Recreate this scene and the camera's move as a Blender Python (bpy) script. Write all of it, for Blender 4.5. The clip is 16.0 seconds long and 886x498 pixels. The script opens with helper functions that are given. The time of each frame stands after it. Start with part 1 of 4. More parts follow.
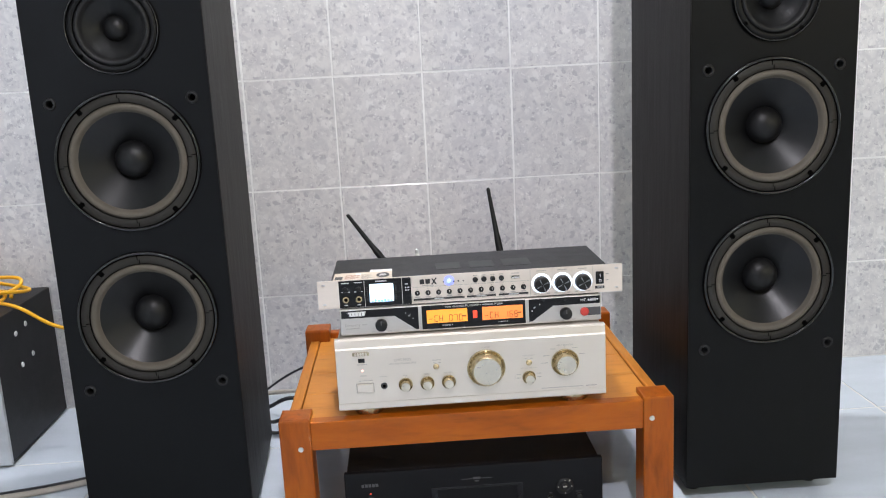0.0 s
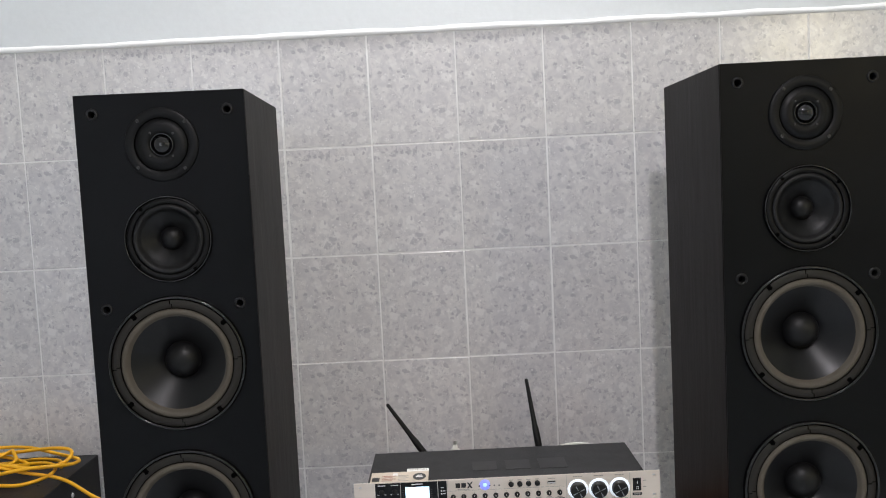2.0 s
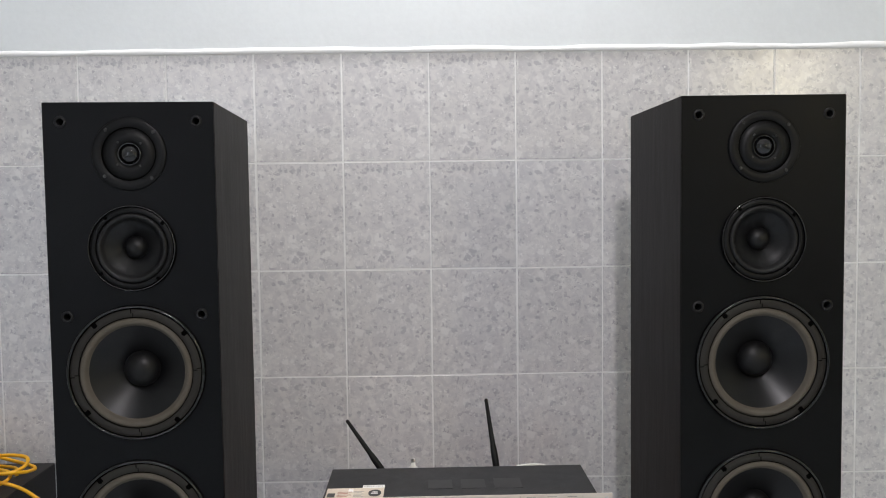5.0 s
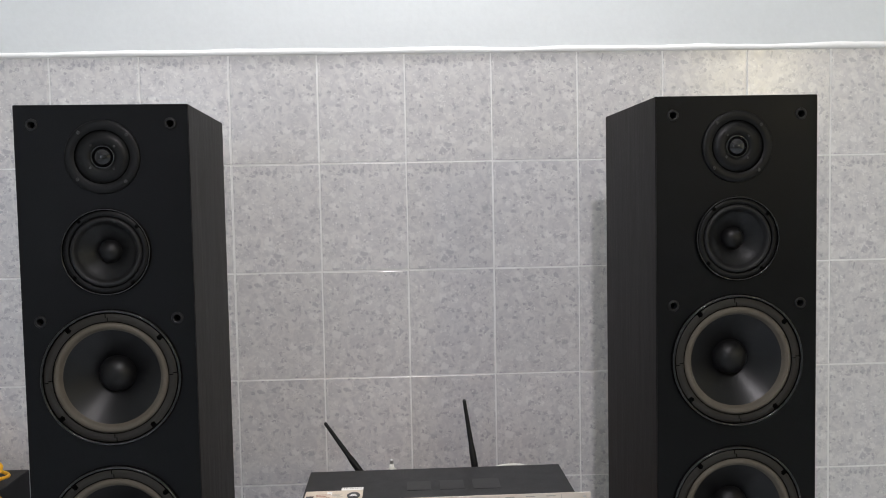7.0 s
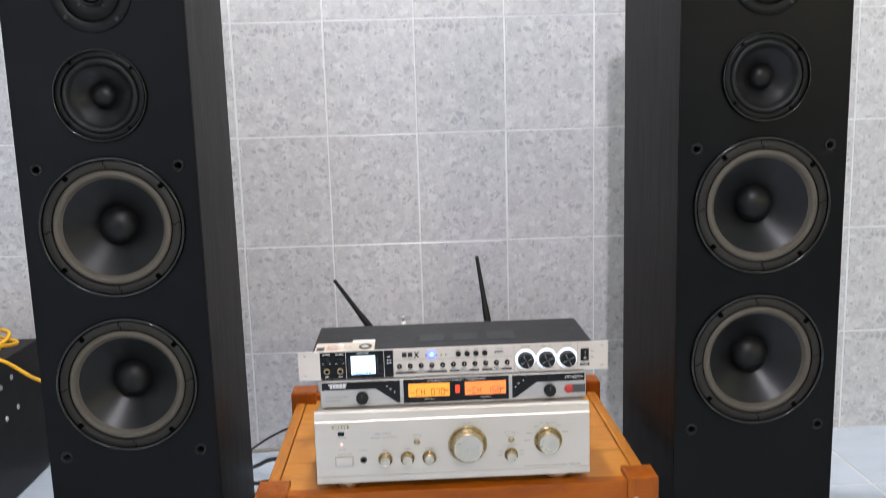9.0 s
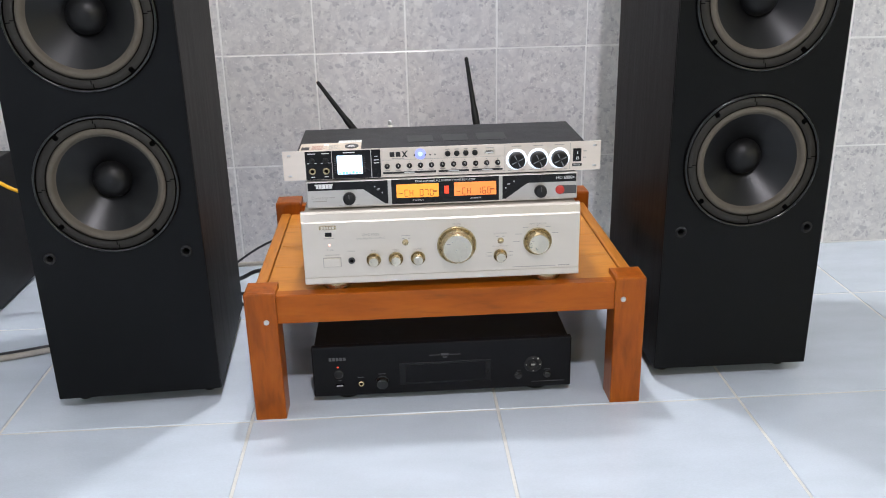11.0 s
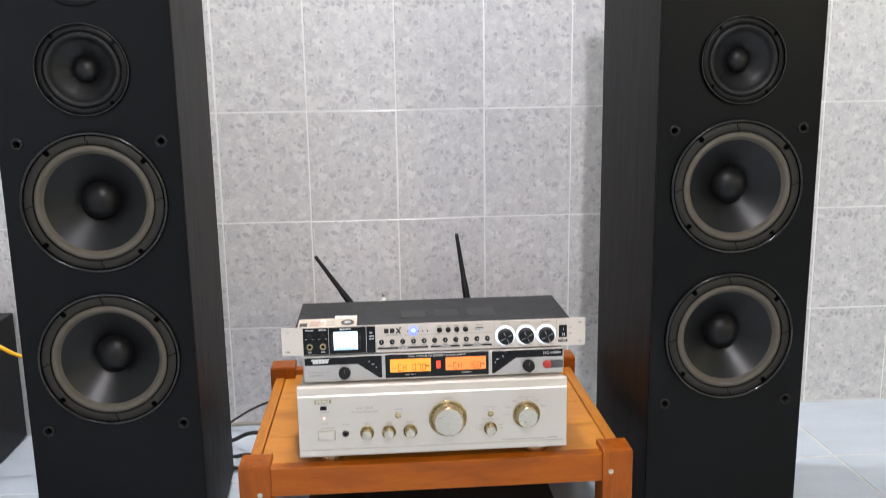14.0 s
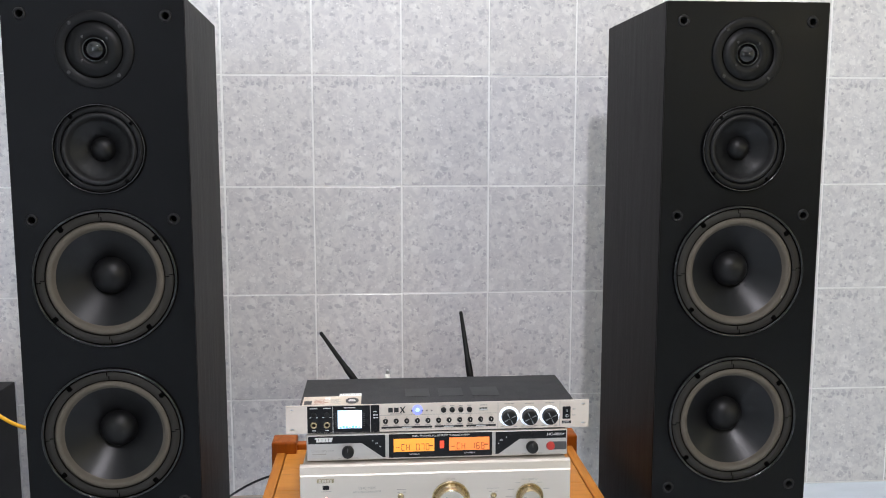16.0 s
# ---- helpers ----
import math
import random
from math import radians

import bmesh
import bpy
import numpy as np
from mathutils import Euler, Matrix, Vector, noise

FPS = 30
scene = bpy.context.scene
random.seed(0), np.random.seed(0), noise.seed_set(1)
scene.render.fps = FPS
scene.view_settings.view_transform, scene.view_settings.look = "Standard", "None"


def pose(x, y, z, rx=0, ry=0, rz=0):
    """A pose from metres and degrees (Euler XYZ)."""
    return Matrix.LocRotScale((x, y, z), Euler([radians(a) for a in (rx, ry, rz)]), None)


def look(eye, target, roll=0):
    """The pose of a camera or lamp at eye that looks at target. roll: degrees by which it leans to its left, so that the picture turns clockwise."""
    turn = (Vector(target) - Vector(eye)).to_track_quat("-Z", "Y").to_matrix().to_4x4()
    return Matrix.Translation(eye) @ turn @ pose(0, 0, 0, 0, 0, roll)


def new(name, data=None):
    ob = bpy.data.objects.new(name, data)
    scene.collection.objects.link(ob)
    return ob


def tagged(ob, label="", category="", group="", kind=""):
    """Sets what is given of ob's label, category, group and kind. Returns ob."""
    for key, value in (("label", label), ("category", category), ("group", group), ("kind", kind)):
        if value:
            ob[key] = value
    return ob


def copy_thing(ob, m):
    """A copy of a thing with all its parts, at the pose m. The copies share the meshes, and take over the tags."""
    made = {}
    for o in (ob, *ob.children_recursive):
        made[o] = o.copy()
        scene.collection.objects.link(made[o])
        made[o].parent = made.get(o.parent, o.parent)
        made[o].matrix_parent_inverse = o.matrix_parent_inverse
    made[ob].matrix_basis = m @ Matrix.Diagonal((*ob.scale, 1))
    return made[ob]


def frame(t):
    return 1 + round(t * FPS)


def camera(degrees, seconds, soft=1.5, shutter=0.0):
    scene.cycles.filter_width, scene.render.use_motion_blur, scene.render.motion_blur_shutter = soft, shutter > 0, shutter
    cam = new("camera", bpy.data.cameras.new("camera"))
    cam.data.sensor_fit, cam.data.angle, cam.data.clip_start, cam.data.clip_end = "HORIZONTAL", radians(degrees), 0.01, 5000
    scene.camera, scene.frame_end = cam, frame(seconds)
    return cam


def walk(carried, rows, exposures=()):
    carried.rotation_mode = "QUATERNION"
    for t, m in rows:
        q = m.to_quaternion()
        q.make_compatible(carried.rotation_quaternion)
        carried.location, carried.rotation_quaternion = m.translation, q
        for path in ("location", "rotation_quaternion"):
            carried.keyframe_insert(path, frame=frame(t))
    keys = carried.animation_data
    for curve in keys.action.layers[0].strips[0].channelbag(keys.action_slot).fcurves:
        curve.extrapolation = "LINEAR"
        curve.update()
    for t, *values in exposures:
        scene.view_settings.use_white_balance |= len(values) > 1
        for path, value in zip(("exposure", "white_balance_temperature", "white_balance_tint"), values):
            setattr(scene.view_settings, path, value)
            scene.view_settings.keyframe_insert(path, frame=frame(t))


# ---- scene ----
cam = camera(54.4, 16.0, soft=1.0, shutter=0.5)
PATH = [
    (0, (-0.057, -1.993, 0.761), (0.026, -0.038, 0.344), -2.9),
    (0.5, (-0.052, -1.997, 0.788), (0.025, -0.038, 0.394), -3.2),
    (1, (-0.041, -1.98, 0.833), (0.024, -0.01, 0.497), -3.2),
    (1.5, (-0.041, -1.995, 0.89), (-0.05, -0.006, 0.678), -3.4),
    (2, (-0.028, -2.005, 0.911), (-0.049, -0.011, 0.753), -2.8),
    (2.5, (-0.03, -2.01, 0.913), (-0.055, -0.015, 0.775), -2.0),
    (3, (-0.024, -2.014, 0.911), (-0.042, -0.018, 0.787), -1.6),
    (3.5, (-0.025, -2.015, 0.914), (-0.036, -0.019, 0.794), -1.4),
    (4, (-0.011, -2.018, 0.913), (-0.011, -0.022, 0.796), -1.1),
    (6.5, (-0.004, -2.021, 0.912), (0.076, -0.026, 0.795), -1.0),
    (7, (-0.005, -2.021, 0.914), (0.081, -0.026, 0.797), -1.1),
    (7.5, (-0.009, -2.016, 0.903), (0.082, -0.022, 0.783), -1.0),
    (8, (-0.013, -2.006, 0.873), (0.078, -0.015, 0.707), -1.2),
    (8.5, (-0.016, -1.988, 0.851), (0.063, -0.004, 0.611), -1.2),
    (9, (-0.015, -1.972, 0.817), (0.051, -0.002, 0.479), -1.7),
    (9.5, (-0.015, -1.956, 0.785), (0.05, -0.007, 0.341), -2.5),
    (10, (-0.027, -1.944, 0.767), (0.039, -0.024, 0.213), -2.3),
    (10.2, (-0.026, -1.945, 0.752), (0.044, -0.037, 0.154), -2.0),
    (11.2, (-0.028, -1.95, 0.745), (0.074, -0.07, 0.045), -1.2),
    (12.3, (-0.026, -1.959, 0.749), (0.104, -0.086, 0.059), -0.6),
    (12.5, (-0.024, -1.963, 0.75), (0.108, -0.086, 0.072), -0.7),
    (13, (-0.022, -1.975, 0.77), (0.11, -0.063, 0.199), -0.6),
    (13.5, (-0.028, -1.98, 0.805), (0.101, -0.044, 0.322), -1.0),
    (14, (-0.037, -1.988, 0.826), (0.1, -0.033, 0.428), -0.9),
    (14.5, (-0.046, -1.995, 0.844), (0.098, -0.028, 0.512), -0.8),
    (15, (-0.047, -2.0, 0.849), (0.096, -0.028, 0.549), -0.5),
    (15.5, (-0.051, -2.001, 0.853), (0.095, -0.026, 0.579), -0.2),
    (16, (-0.05, -2.001, 0.854), (0.094, -0.022, 0.603), -0.0),
]
walk(cam, [(t, look(eye, target, roll)) for t, eye, target, roll in PATH],
     exposures=[(0, 0.26, 6280, 10), (1, 0.19, 6300, 10), (1.5, -0.06, 6400, 10), (2.2, -0.38, 6500, 10), (7.4, -0.37, 6480, 10), (8, -0.22, 6400, 10), (8.5, 0.04, 6280, 10),
                (8.8, 0.12, 6220, 10), (10.2, 0.20, 6220, 10), (12.3, 0.15, 6450, 10), (13.2, 0.20, 6500, 10), (14, 0.25, 6400, 10), (15, 0.12, 6270, 10), (16, 0.08, 6270, 10)])

# ---- light ----
world = bpy.data.worlds.new("world")
scene.world = world
world.use_nodes = True
world.node_tree.nodes["Background"].inputs[0].default_value = (0.75, 0.85, 1.0, 1)
world.node_tree.nodes["Background"].inputs[1].default_value = 0.05
scene.view_settings.exposure = 0.0


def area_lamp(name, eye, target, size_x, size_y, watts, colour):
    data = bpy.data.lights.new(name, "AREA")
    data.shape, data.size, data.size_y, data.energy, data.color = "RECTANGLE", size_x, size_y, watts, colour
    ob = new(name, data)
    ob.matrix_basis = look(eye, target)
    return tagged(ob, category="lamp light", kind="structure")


area_lamp("key_lamp", (0.15, -2.50, 2.30), (0.0, -0.3, 0.4), 0.12, 0.12, 34, (1.0, 0.945, 0.985))
area_lamp("far_lamp", (3.26, -6.0, 2.02), (0.4, -0.3, 0.8), 0.45, 0.30, 38, (1.0, 0.88, 0.58))
# Added fills without a modelled source: warm on the cones, cool on left baffle
area_lamp("east_warm_fill", (3.80, -2.30, 1.25), (0.3, -1.2, 0.9), 0.8, 1.5, 12, (1.0, 0.87, 0.46))
area_lamp("south_cool_fill", (-2.10, -6.70, 1.25), (-0.5, -0.6, 0.9), 1.2, 2.0, 40, (0.85, 0.88, 1.0))

bulb = bpy.data.lights.new("wall_lamp", "POINT")
bulb.energy, bulb.shadow_soft_size, bulb.color = 82, 0.06, (1.0, 0.98, 0.985)
tagged(new("wall_lamp", bulb), category="lamp light", kind="structure").location = (0.0, -0.15, 2.22)


# ---- materials ----
def mat(name, colour, rough=0.5, metal=0.0, vary=0.12, scale=30.0, stretch=(1, 1, 1), bump=0.0, bump_scale=300.0,
        emit=None, power=0.0, coat=0.0, rough_vary=0.08, detail=4, spec=0.5):
    """Two scales of noise over one colour, with roughness that varies and a fine relief."""
    m = bpy.data.materials.new(name)
    m.use_nodes = True
    nt = m.node_tree
    n, l = nt.nodes, nt.links
    b = n["Principled BSDF"]
    b.inputs["Metallic"].default_value = metal
    b.inputs["Coat Weight"].default_value = coat
    b.inputs["Specular IOR Level"].default_value = spec
    b.inputs["Coat Roughness"].default_value = 0.12
    co = n.new("ShaderNodeTexCoord")
    mp = n.new("ShaderNodeMapping")
    mp.inputs["Scale"].default_value = stretch
    l.new(co.outputs["Object"], mp.inputs["Vector"])
    info = n.new("ShaderNodeObjectInfo")
    add = n.new("ShaderNodeVectorMath")
    l.new(mp.outputs[0], add.inputs[0])
    l.new(info.outputs["Random"], add.inputs[1])
    big = n.new("ShaderNodeTexNoise")
    big.inputs["Scale"].default_value, big.inputs["Detail"].default_value = scale, detail
    l.new(add.outputs[0], big.inputs["Vector"])
    fine = n.new("ShaderNodeTexNoise")
    fine.inputs["Scale"].default_value, fine.inputs["Detail"].default_value = bump_scale, 3
    l.new(add.outputs[0], fine.inputs["Vector"])
    mix = n.new("ShaderNodeMix")
    mix.data_type = "RGBA"
    mix.inputs["A"].default_value = (*[c * (1 - vary) for c in colour], 1)
    mix.inputs["B"].default_value = (*[min(1, c * (1 + vary)) for c in colour], 1)
    both = n.new("ShaderNodeMath")
    both.operation = "MULTIPLY_ADD"
    both.inputs[1].default_value = 0.35
    l.new(fine.outputs["Fac"], both.inputs[0])
    scaled = n.new("ShaderNodeMath")
    scaled.operation = "MULTIPLY"
    scaled.inputs[1].default_value = 0.65
    l.new(big.outputs["Fac"], scaled.inputs[0])
    l.new(scaled.outputs[0], both.inputs[2])
    ramp = n.new("ShaderNodeMapRange")
    ramp.inputs[1].default_value, ramp.inputs[2].default_value = 0.3, 0.7
    l.new(both.outputs[0], ramp.inputs[0])
    l.new(ramp.outputs[0], mix.inputs["Factor"])
    l.new(mix.outputs["Result"], b.inputs["Base Color"])
    rr = n.new("ShaderNodeMapRange")
    rr.inputs[3].default_value, rr.inputs[4].default_value = max(0.02, rough - rough_vary), min(1, rough + rough_vary)
    l.new(big.outputs["Fac"], rr.inputs[0])
    l.new(rr.outputs[0], b.inputs["Roughness"])
    if bump:
        bp = n.new("ShaderNodeBump")
        bp.inputs["Strength"].default_value, bp.inputs["Distance"].default_value = bump, 0.001
        l.new(fine.outputs["Fac"], bp.inputs["Height"])
        l.new(bp.outputs[0], b.inputs["Normal"])
    if emit:
        b.inputs["Emission Color"].default_value = (*emit, 1)
        b.inputs["Emission Strength"].default_value = power
    return m


def wall_tile_mat():
    """Glazed grey tile with a print of pale blotches, slate flakes and short dark veins; three prints take turns."""
    m = bpy.data.materials.new("flaked_grey_wall_tile")
    m.use_nodes = True
    n, l = m.node_tree.nodes, m.node_tree.links
    b = n["Principled BSDF"]
    co, info = n.new("ShaderNodeTexCoord"), n.new("ShaderNodeObjectInfo")

    def calc(op, a, c, clamp=False):
        q = n.new("ShaderNodeMath")
        q.operation, q.use_clamp = op, clamp
        for k, v in enumerate((a, c)):
            if isinstance(v, (int, float)):
                q.inputs[k].default_value = v
            else:
                l.new(v, q.inputs[k])
        return q.outputs[0]

    def ramp(v, a, c):
        q = n.new("ShaderNodeMapRange")
        q.interpolation_type = "SMOOTHSTEP"
        q.inputs[1].default_value, q.inputs[2].default_value = a, c
        l.new(v, q.inputs[0])
        return q.outputs[0]

    def cloud(scale, detail, vector, distortion=0.0):
        q = n.new("ShaderNodeTexNoise")
        q.inputs["Scale"].default_value, q.inputs["Detail"].default_value, q.inputs["Distortion"].default_value = scale, detail, distortion
        l.new(vector, q.inputs["Vector"])
        return q

    def bend(vector, scale, amount):
        q = n.new("ShaderNodeVectorMath")
        q.operation = "MULTIPLY_ADD"
        q.inputs[1].default_value = (amount, amount, amount)
        l.new(cloud(scale, 4, vector).outputs["Color"], q.inputs[0])
        l.new(vector, q.inputs[2])
        return q.outputs[0]

    def flecks(vector, scale, rarity, size, soft):
        """Irregular spots in some of the cells."""
        v = n.new("ShaderNodeTexVoronoi")
        v.inputs["Scale"].default_value = scale
        l.new(vector, v.inputs["Vector"])
        sep = n.new("ShaderNodeSeparateColor")
        l.new(v.outputs["Color"], sep.inputs[0])
        spot = ramp(v.outputs["Distance"], size, size - soft)
        pick = ramp(sep.outputs[0], rarity, rarity + 0.12)
        return calc("MULTIPLY", spot, pick)

    step = calc("FLOOR", calc("MULTIPLY", info.outputs["Random"], 2.999), 0.0)
    off = n.new("ShaderNodeVectorMath")
    off.operation = "MULTIPLY_ADD"
    off.inputs[1].default_value = (3.1, 0.0, 1.7)
    l.new(step, off.inputs[0])
    l.new(co.outputs["Object"], off.inputs[2])
    at = off.outputs[0]
    coarse, close = bend(at, 70, 0.032), bend(at, 150, 0.015)
    patch = cloud(17, 3, at).outputs["Fac"]

    def over(base, factor, colour):
        q = n.new("ShaderNodeMix")
        q.data_type = "RGBA"
        l.new(factor, q.inputs["Factor"])
        l.new(base, q.inputs["A"])
        q.inputs["B"].default_value = (*colour, 1)
        return q.outputs["Result"]

    ground = n.new("ShaderNodeMix")
    ground.data_type = "RGBA"
    ground.inputs["A"].default_value, ground.inputs["B"].default_value = (0.548, 0.541, 0.553, 1), (0.645, 0.636, 0.628, 1)
    l.new(ramp(cloud(48, 7, at, 1.2).outputs["Fac"], 0.34, 0.66), ground.inputs["Factor"])
    tone = ground.outputs["Result"]
    tone = over(tone, calc("MULTIPLY", flecks(coarse, 40, 0.60, 0.46, 0.16), 0.75), (0.705, 0.699, 0.688))
    tone = over(tone, calc("MULTIPLY", flecks(coarse, 60, 0.64, 0.46, 0.18), 0.88), (0.445, 0.440, 0.465))
    dense = ramp(patch, 0.36, 0.56)
    tone = over(tone, calc("MULTIPLY", calc("MULTIPLY", flecks(close, 90, 0.60, 0.42, 0.16), dense), 0.85), (0.385, 0.385, 0.410))
    vein = ramp(calc("ABSOLUTE", calc("SUBTRACT", cloud(75, 3, coarse, 1.6).outputs["Fac"], 0.5), 0.0), 0.026, 0.006)
    tone = over(tone, calc("MULTIPLY", calc("MULTIPLY", vein, ramp(cloud(40, 2, at).outputs["Fac"], 0.50, 0.58)), 0.70), (0.40, 0.398, 0.42))
    tone = over(tone, calc("MULTIPLY", flecks(close, 170, 0.80, 0.40, 0.15), 0.80), (0.765, 0.760, 0.745))
    shade = n.new("ShaderNodeMix")
    shade.data_type, shade.blend_type = "RGBA", "MULTIPLY"
    shade.inputs["Factor"].default_value = 1.0
    batch = n.new("ShaderNodeMapRange")
    batch.inputs[3].default_value, batch.inputs[4].default_value = 0.945, 1.03
    l.new(calc("FRACT", calc("MULTIPLY", info.outputs["Random"], 37.0), 0.0), batch.inputs[0])
    l.new(tone, shade.inputs["A"])
    l.new(batch.outputs[0], shade.inputs["B"])
    l.new(shade.outputs["Result"], b.inputs["Base Color"])
    rr = n.new("ShaderNodeMapRange")
    rr.inputs[3].default_value, rr.inputs[4].default_value = 0.14, 0.30
    l.new(patch, rr.inputs[0])
    l.new(rr.outputs[0], b.inputs["Roughness"])
    bp = n.new("ShaderNodeBump")
    bp.inputs["Strength"].default_value, bp.inputs["Distance"].default_value = 0.30, 0.001
    l.new(calc("ADD", calc("MULTIPLY", cloud(48, 2, at).outputs["Fac"], 0.9), calc("MULTIPLY", cloud(160, 3, at).outputs["Fac"], 0.25)), bp.inputs["Height"])
    l.new(bp.outputs[0], b.inputs["Normal"])
    return m


def wood_mat(name, stretch, tint=(1, 1, 1), contrast=1.0):
    """Varnished reddish-orange timber with long grain."""
    m = bpy.data.materials.new(name)
    m.use_nodes = True
    n, l = m.node_tree.nodes, m.node_tree.links
    b = n["Principled BSDF"]
    co, info, mp = n.new("ShaderNodeTexCoord"), n.new("ShaderNodeObjectInfo"), n.new("ShaderNodeMapping")
    mp.inputs["Scale"].default_value = stretch
    l.new(co.outputs["Object"], mp.inputs["Vector"])
    add = n.new("ShaderNodeVectorMath")
    l.new(mp.outputs[0], add.inputs[0])
    l.new(info.outputs["Random"], add.inputs[1])
    big, fine = n.new("ShaderNodeTexNoise"), n.new("ShaderNodeTexNoise")
    big.inputs["Scale"].default_value, big.inputs["Detail"].default_value, big.inputs["Distortion"].default_value = 9, 5, 1.2
    fine.inputs["Scale"].default_value, fine.inputs["Detail"].default_value = 60, 6
    l.new(add.outputs[0], big.inputs["Vector"])
    l.new(add.outputs[0], fine.inputs["Vector"])
    ramp = n.new("ShaderNodeValToRGB")
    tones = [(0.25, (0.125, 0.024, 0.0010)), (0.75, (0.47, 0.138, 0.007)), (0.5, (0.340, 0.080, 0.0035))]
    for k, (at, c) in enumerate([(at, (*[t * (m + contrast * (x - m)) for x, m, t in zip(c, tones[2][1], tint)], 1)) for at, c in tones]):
        e = ramp.color_ramp.elements[k] if k < 2 else ramp.color_ramp.elements.new(at)
        e.position, e.color = at, c
    mixf = n.new("ShaderNodeMix")
    mixf.inputs["Factor"].default_value = 0.22
    l.new(big.outputs["Fac"], mixf.inputs["A"])
    l.new(fine.outputs["Fac"], mixf.inputs["B"])
    l.new(mixf.outputs["Result"], ramp.inputs[0])
    stain = n.new("ShaderNodeTexNoise")
    stain.inputs["Scale"].default_value, stain.inputs["Detail"].default_value = 34, 7
    l.new(add.outputs[0], stain.inputs["Vector"])
    worn = n.new("ShaderNodeMapRange")
    worn.inputs[1].default_value, worn.inputs[2].default_value, worn.inputs[4].default_value = 0.56, 0.76, 0.38
    l.new(stain.outputs["Fac"], worn.inputs[0])
    dirt = n.new("ShaderNodeMix")
    dirt.data_type = "RGBA"
    dirt.inputs["B"].default_value = (0.085, 0.026, 0.006, 1)
    l.new(worn.outputs[0], dirt.inputs["Factor"])
    l.new(ramp.outputs["Color"], dirt.inputs["A"])
    l.new(dirt.outputs["Result"], b.inputs["Base Color"])
    b.inputs["Roughness"].default_value = 0.34
    b.inputs["Coat Weight"].default_value, b.inputs["Coat Roughness"].default_value = 0.08, 0.2
    b.inputs["Specular IOR Level"].default_value = 0.22
    bp = n.new("ShaderNodeBump")
    bp.inputs["Strength"].default_value, bp.inputs["Distance"].default_value = 0.15, 0.001
    l.new(fine.outputs["Fac"], bp.inputs["Height"])
    l.new(bp.outputs[0], b.inputs["Normal"])
    return m


WALL_TILE = wall_tile_mat()
PAINT = mat("white_wall_paint", (0.700, 0.738, 0.755), 0.6, vary=0.04, scale=3, bump=0.25, bump_scale=90)
PLASTER = mat("white_plaster", (0.86, 0.87, 0.87), 0.7, vary=0.03, scale=20, bump=0.2)
GROUT = mat("pale_grout", (0.76, 0.76, 0.75), 0.8, vary=0.10, scale=14, bump=0.3)
FLOOR_TILE = mat("pale_blue_floor_tile", (0.505, 0.560, 0.625), 0.20, vary=0.085, scale=7, stretch=(1, 2.5, 1), bump=0.16, bump_scale=260, rough_vary=0.06)
FLOOR_GROUT = mat("floor_grout", (0.56, 0.555, 0.525), 0.8, vary=0.2, scale=12)
CEILING = mat("ceiling_paint", (0.78, 0.78, 0.77), 0.8, vary=0.03, scale=2)
CABINET = mat("black_ash_vinyl", (0.0038, 0.0030, 0.0029), 0.46, spec=0.08, vary=0.15, scale=16, stretch=(6, 6, 0.5), bump=0.12, bump_scale=220)
BAFFLE = mat("black_baffle", (0.0029, 0.0032, 0.0038), 0.39, spec=0.13, vary=0.15, scale=20, bump=0.10, bump_scale=500)
GLOSS = mat("gloss_black_rubber", (0.0030, 0.0030, 0.0033), 0.17, spec=0.55, vary=0.1, scale=40)
FRAME = mat("dark_driver_frame", (0.0190, 0.0172, 0.0148), 0.55, spec=0.22, vary=0.12, scale=60, bump=0.1, bump_scale=700)
FLANGE = mat("black_driver_flange", (0.0052, 0.0054, 0.0058), 0.42, spec=0.17, vary=0.12, scale=60, bump=0.1, bump_scale=700)
SURROUND = mat("taupe_rubber", (0.080, 0.069, 0.054), 0.62, spec=0.3, vary=0.12, scale=50, bump=0.1, bump_scale=500)
SURROUND_BLACK = mat("black_rubber", (0.006, 0.006, 0.0065), 0.5, spec=0.3, vary=0.1, scale=50)
CONE = mat("black_poly_cone", (0.0040, 0.0042, 0.0048), 0.36, spec=0.30, vary=0.10, scale=18, bump=0.03)
CAP = mat("black_dust_cap", (0.0050, 0.0050, 0.0055), 0.42, spec=0.26, vary=0.1, scale=60)
DOME = mat("glossy_dome", (0.004, 0.004, 0.005), 0.14, vary=0.1, scale=60, spec=0.6)
HOLE = mat("dark_hole", (0.0012, 0.0012, 0.0012), 0.95, spec=0.02, vary=0.1)
SCREW = mat("black_screw", (0.045, 0.045, 0.045), 0.40, metal=0.5, vary=0.15, scale=200)
STEEL = mat("zinc_screw", (0.62, 0.62, 0.60), 0.3, metal=0.9, vary=0.1, scale=200)
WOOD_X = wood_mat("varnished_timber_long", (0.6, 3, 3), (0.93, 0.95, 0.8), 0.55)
# Rail and shelf tints are paler to hold the wall's reflection in the varnish
WOOD_Y_SHEEN = wood_mat("varnished_timber_deep_sheen", (3, 0.6, 3), (1.3, 2.0, 6.0), 0.6)
WOOD_SHELF_SHEEN = wood_mat("varnished_shelf_sheen", (0.6, 2, 4), (1.5, 2.5, 9.0), 0.35)
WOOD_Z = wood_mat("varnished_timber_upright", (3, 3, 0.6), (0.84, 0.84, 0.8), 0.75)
CHAMPAGNE = mat("champagne_aluminium", (0.63, 0.58, 0.515), 0.42, metal=0.6, vary=0.03, scale=8, stretch=(0.3, 8, 8), bump=0.05, bump_scale=400)
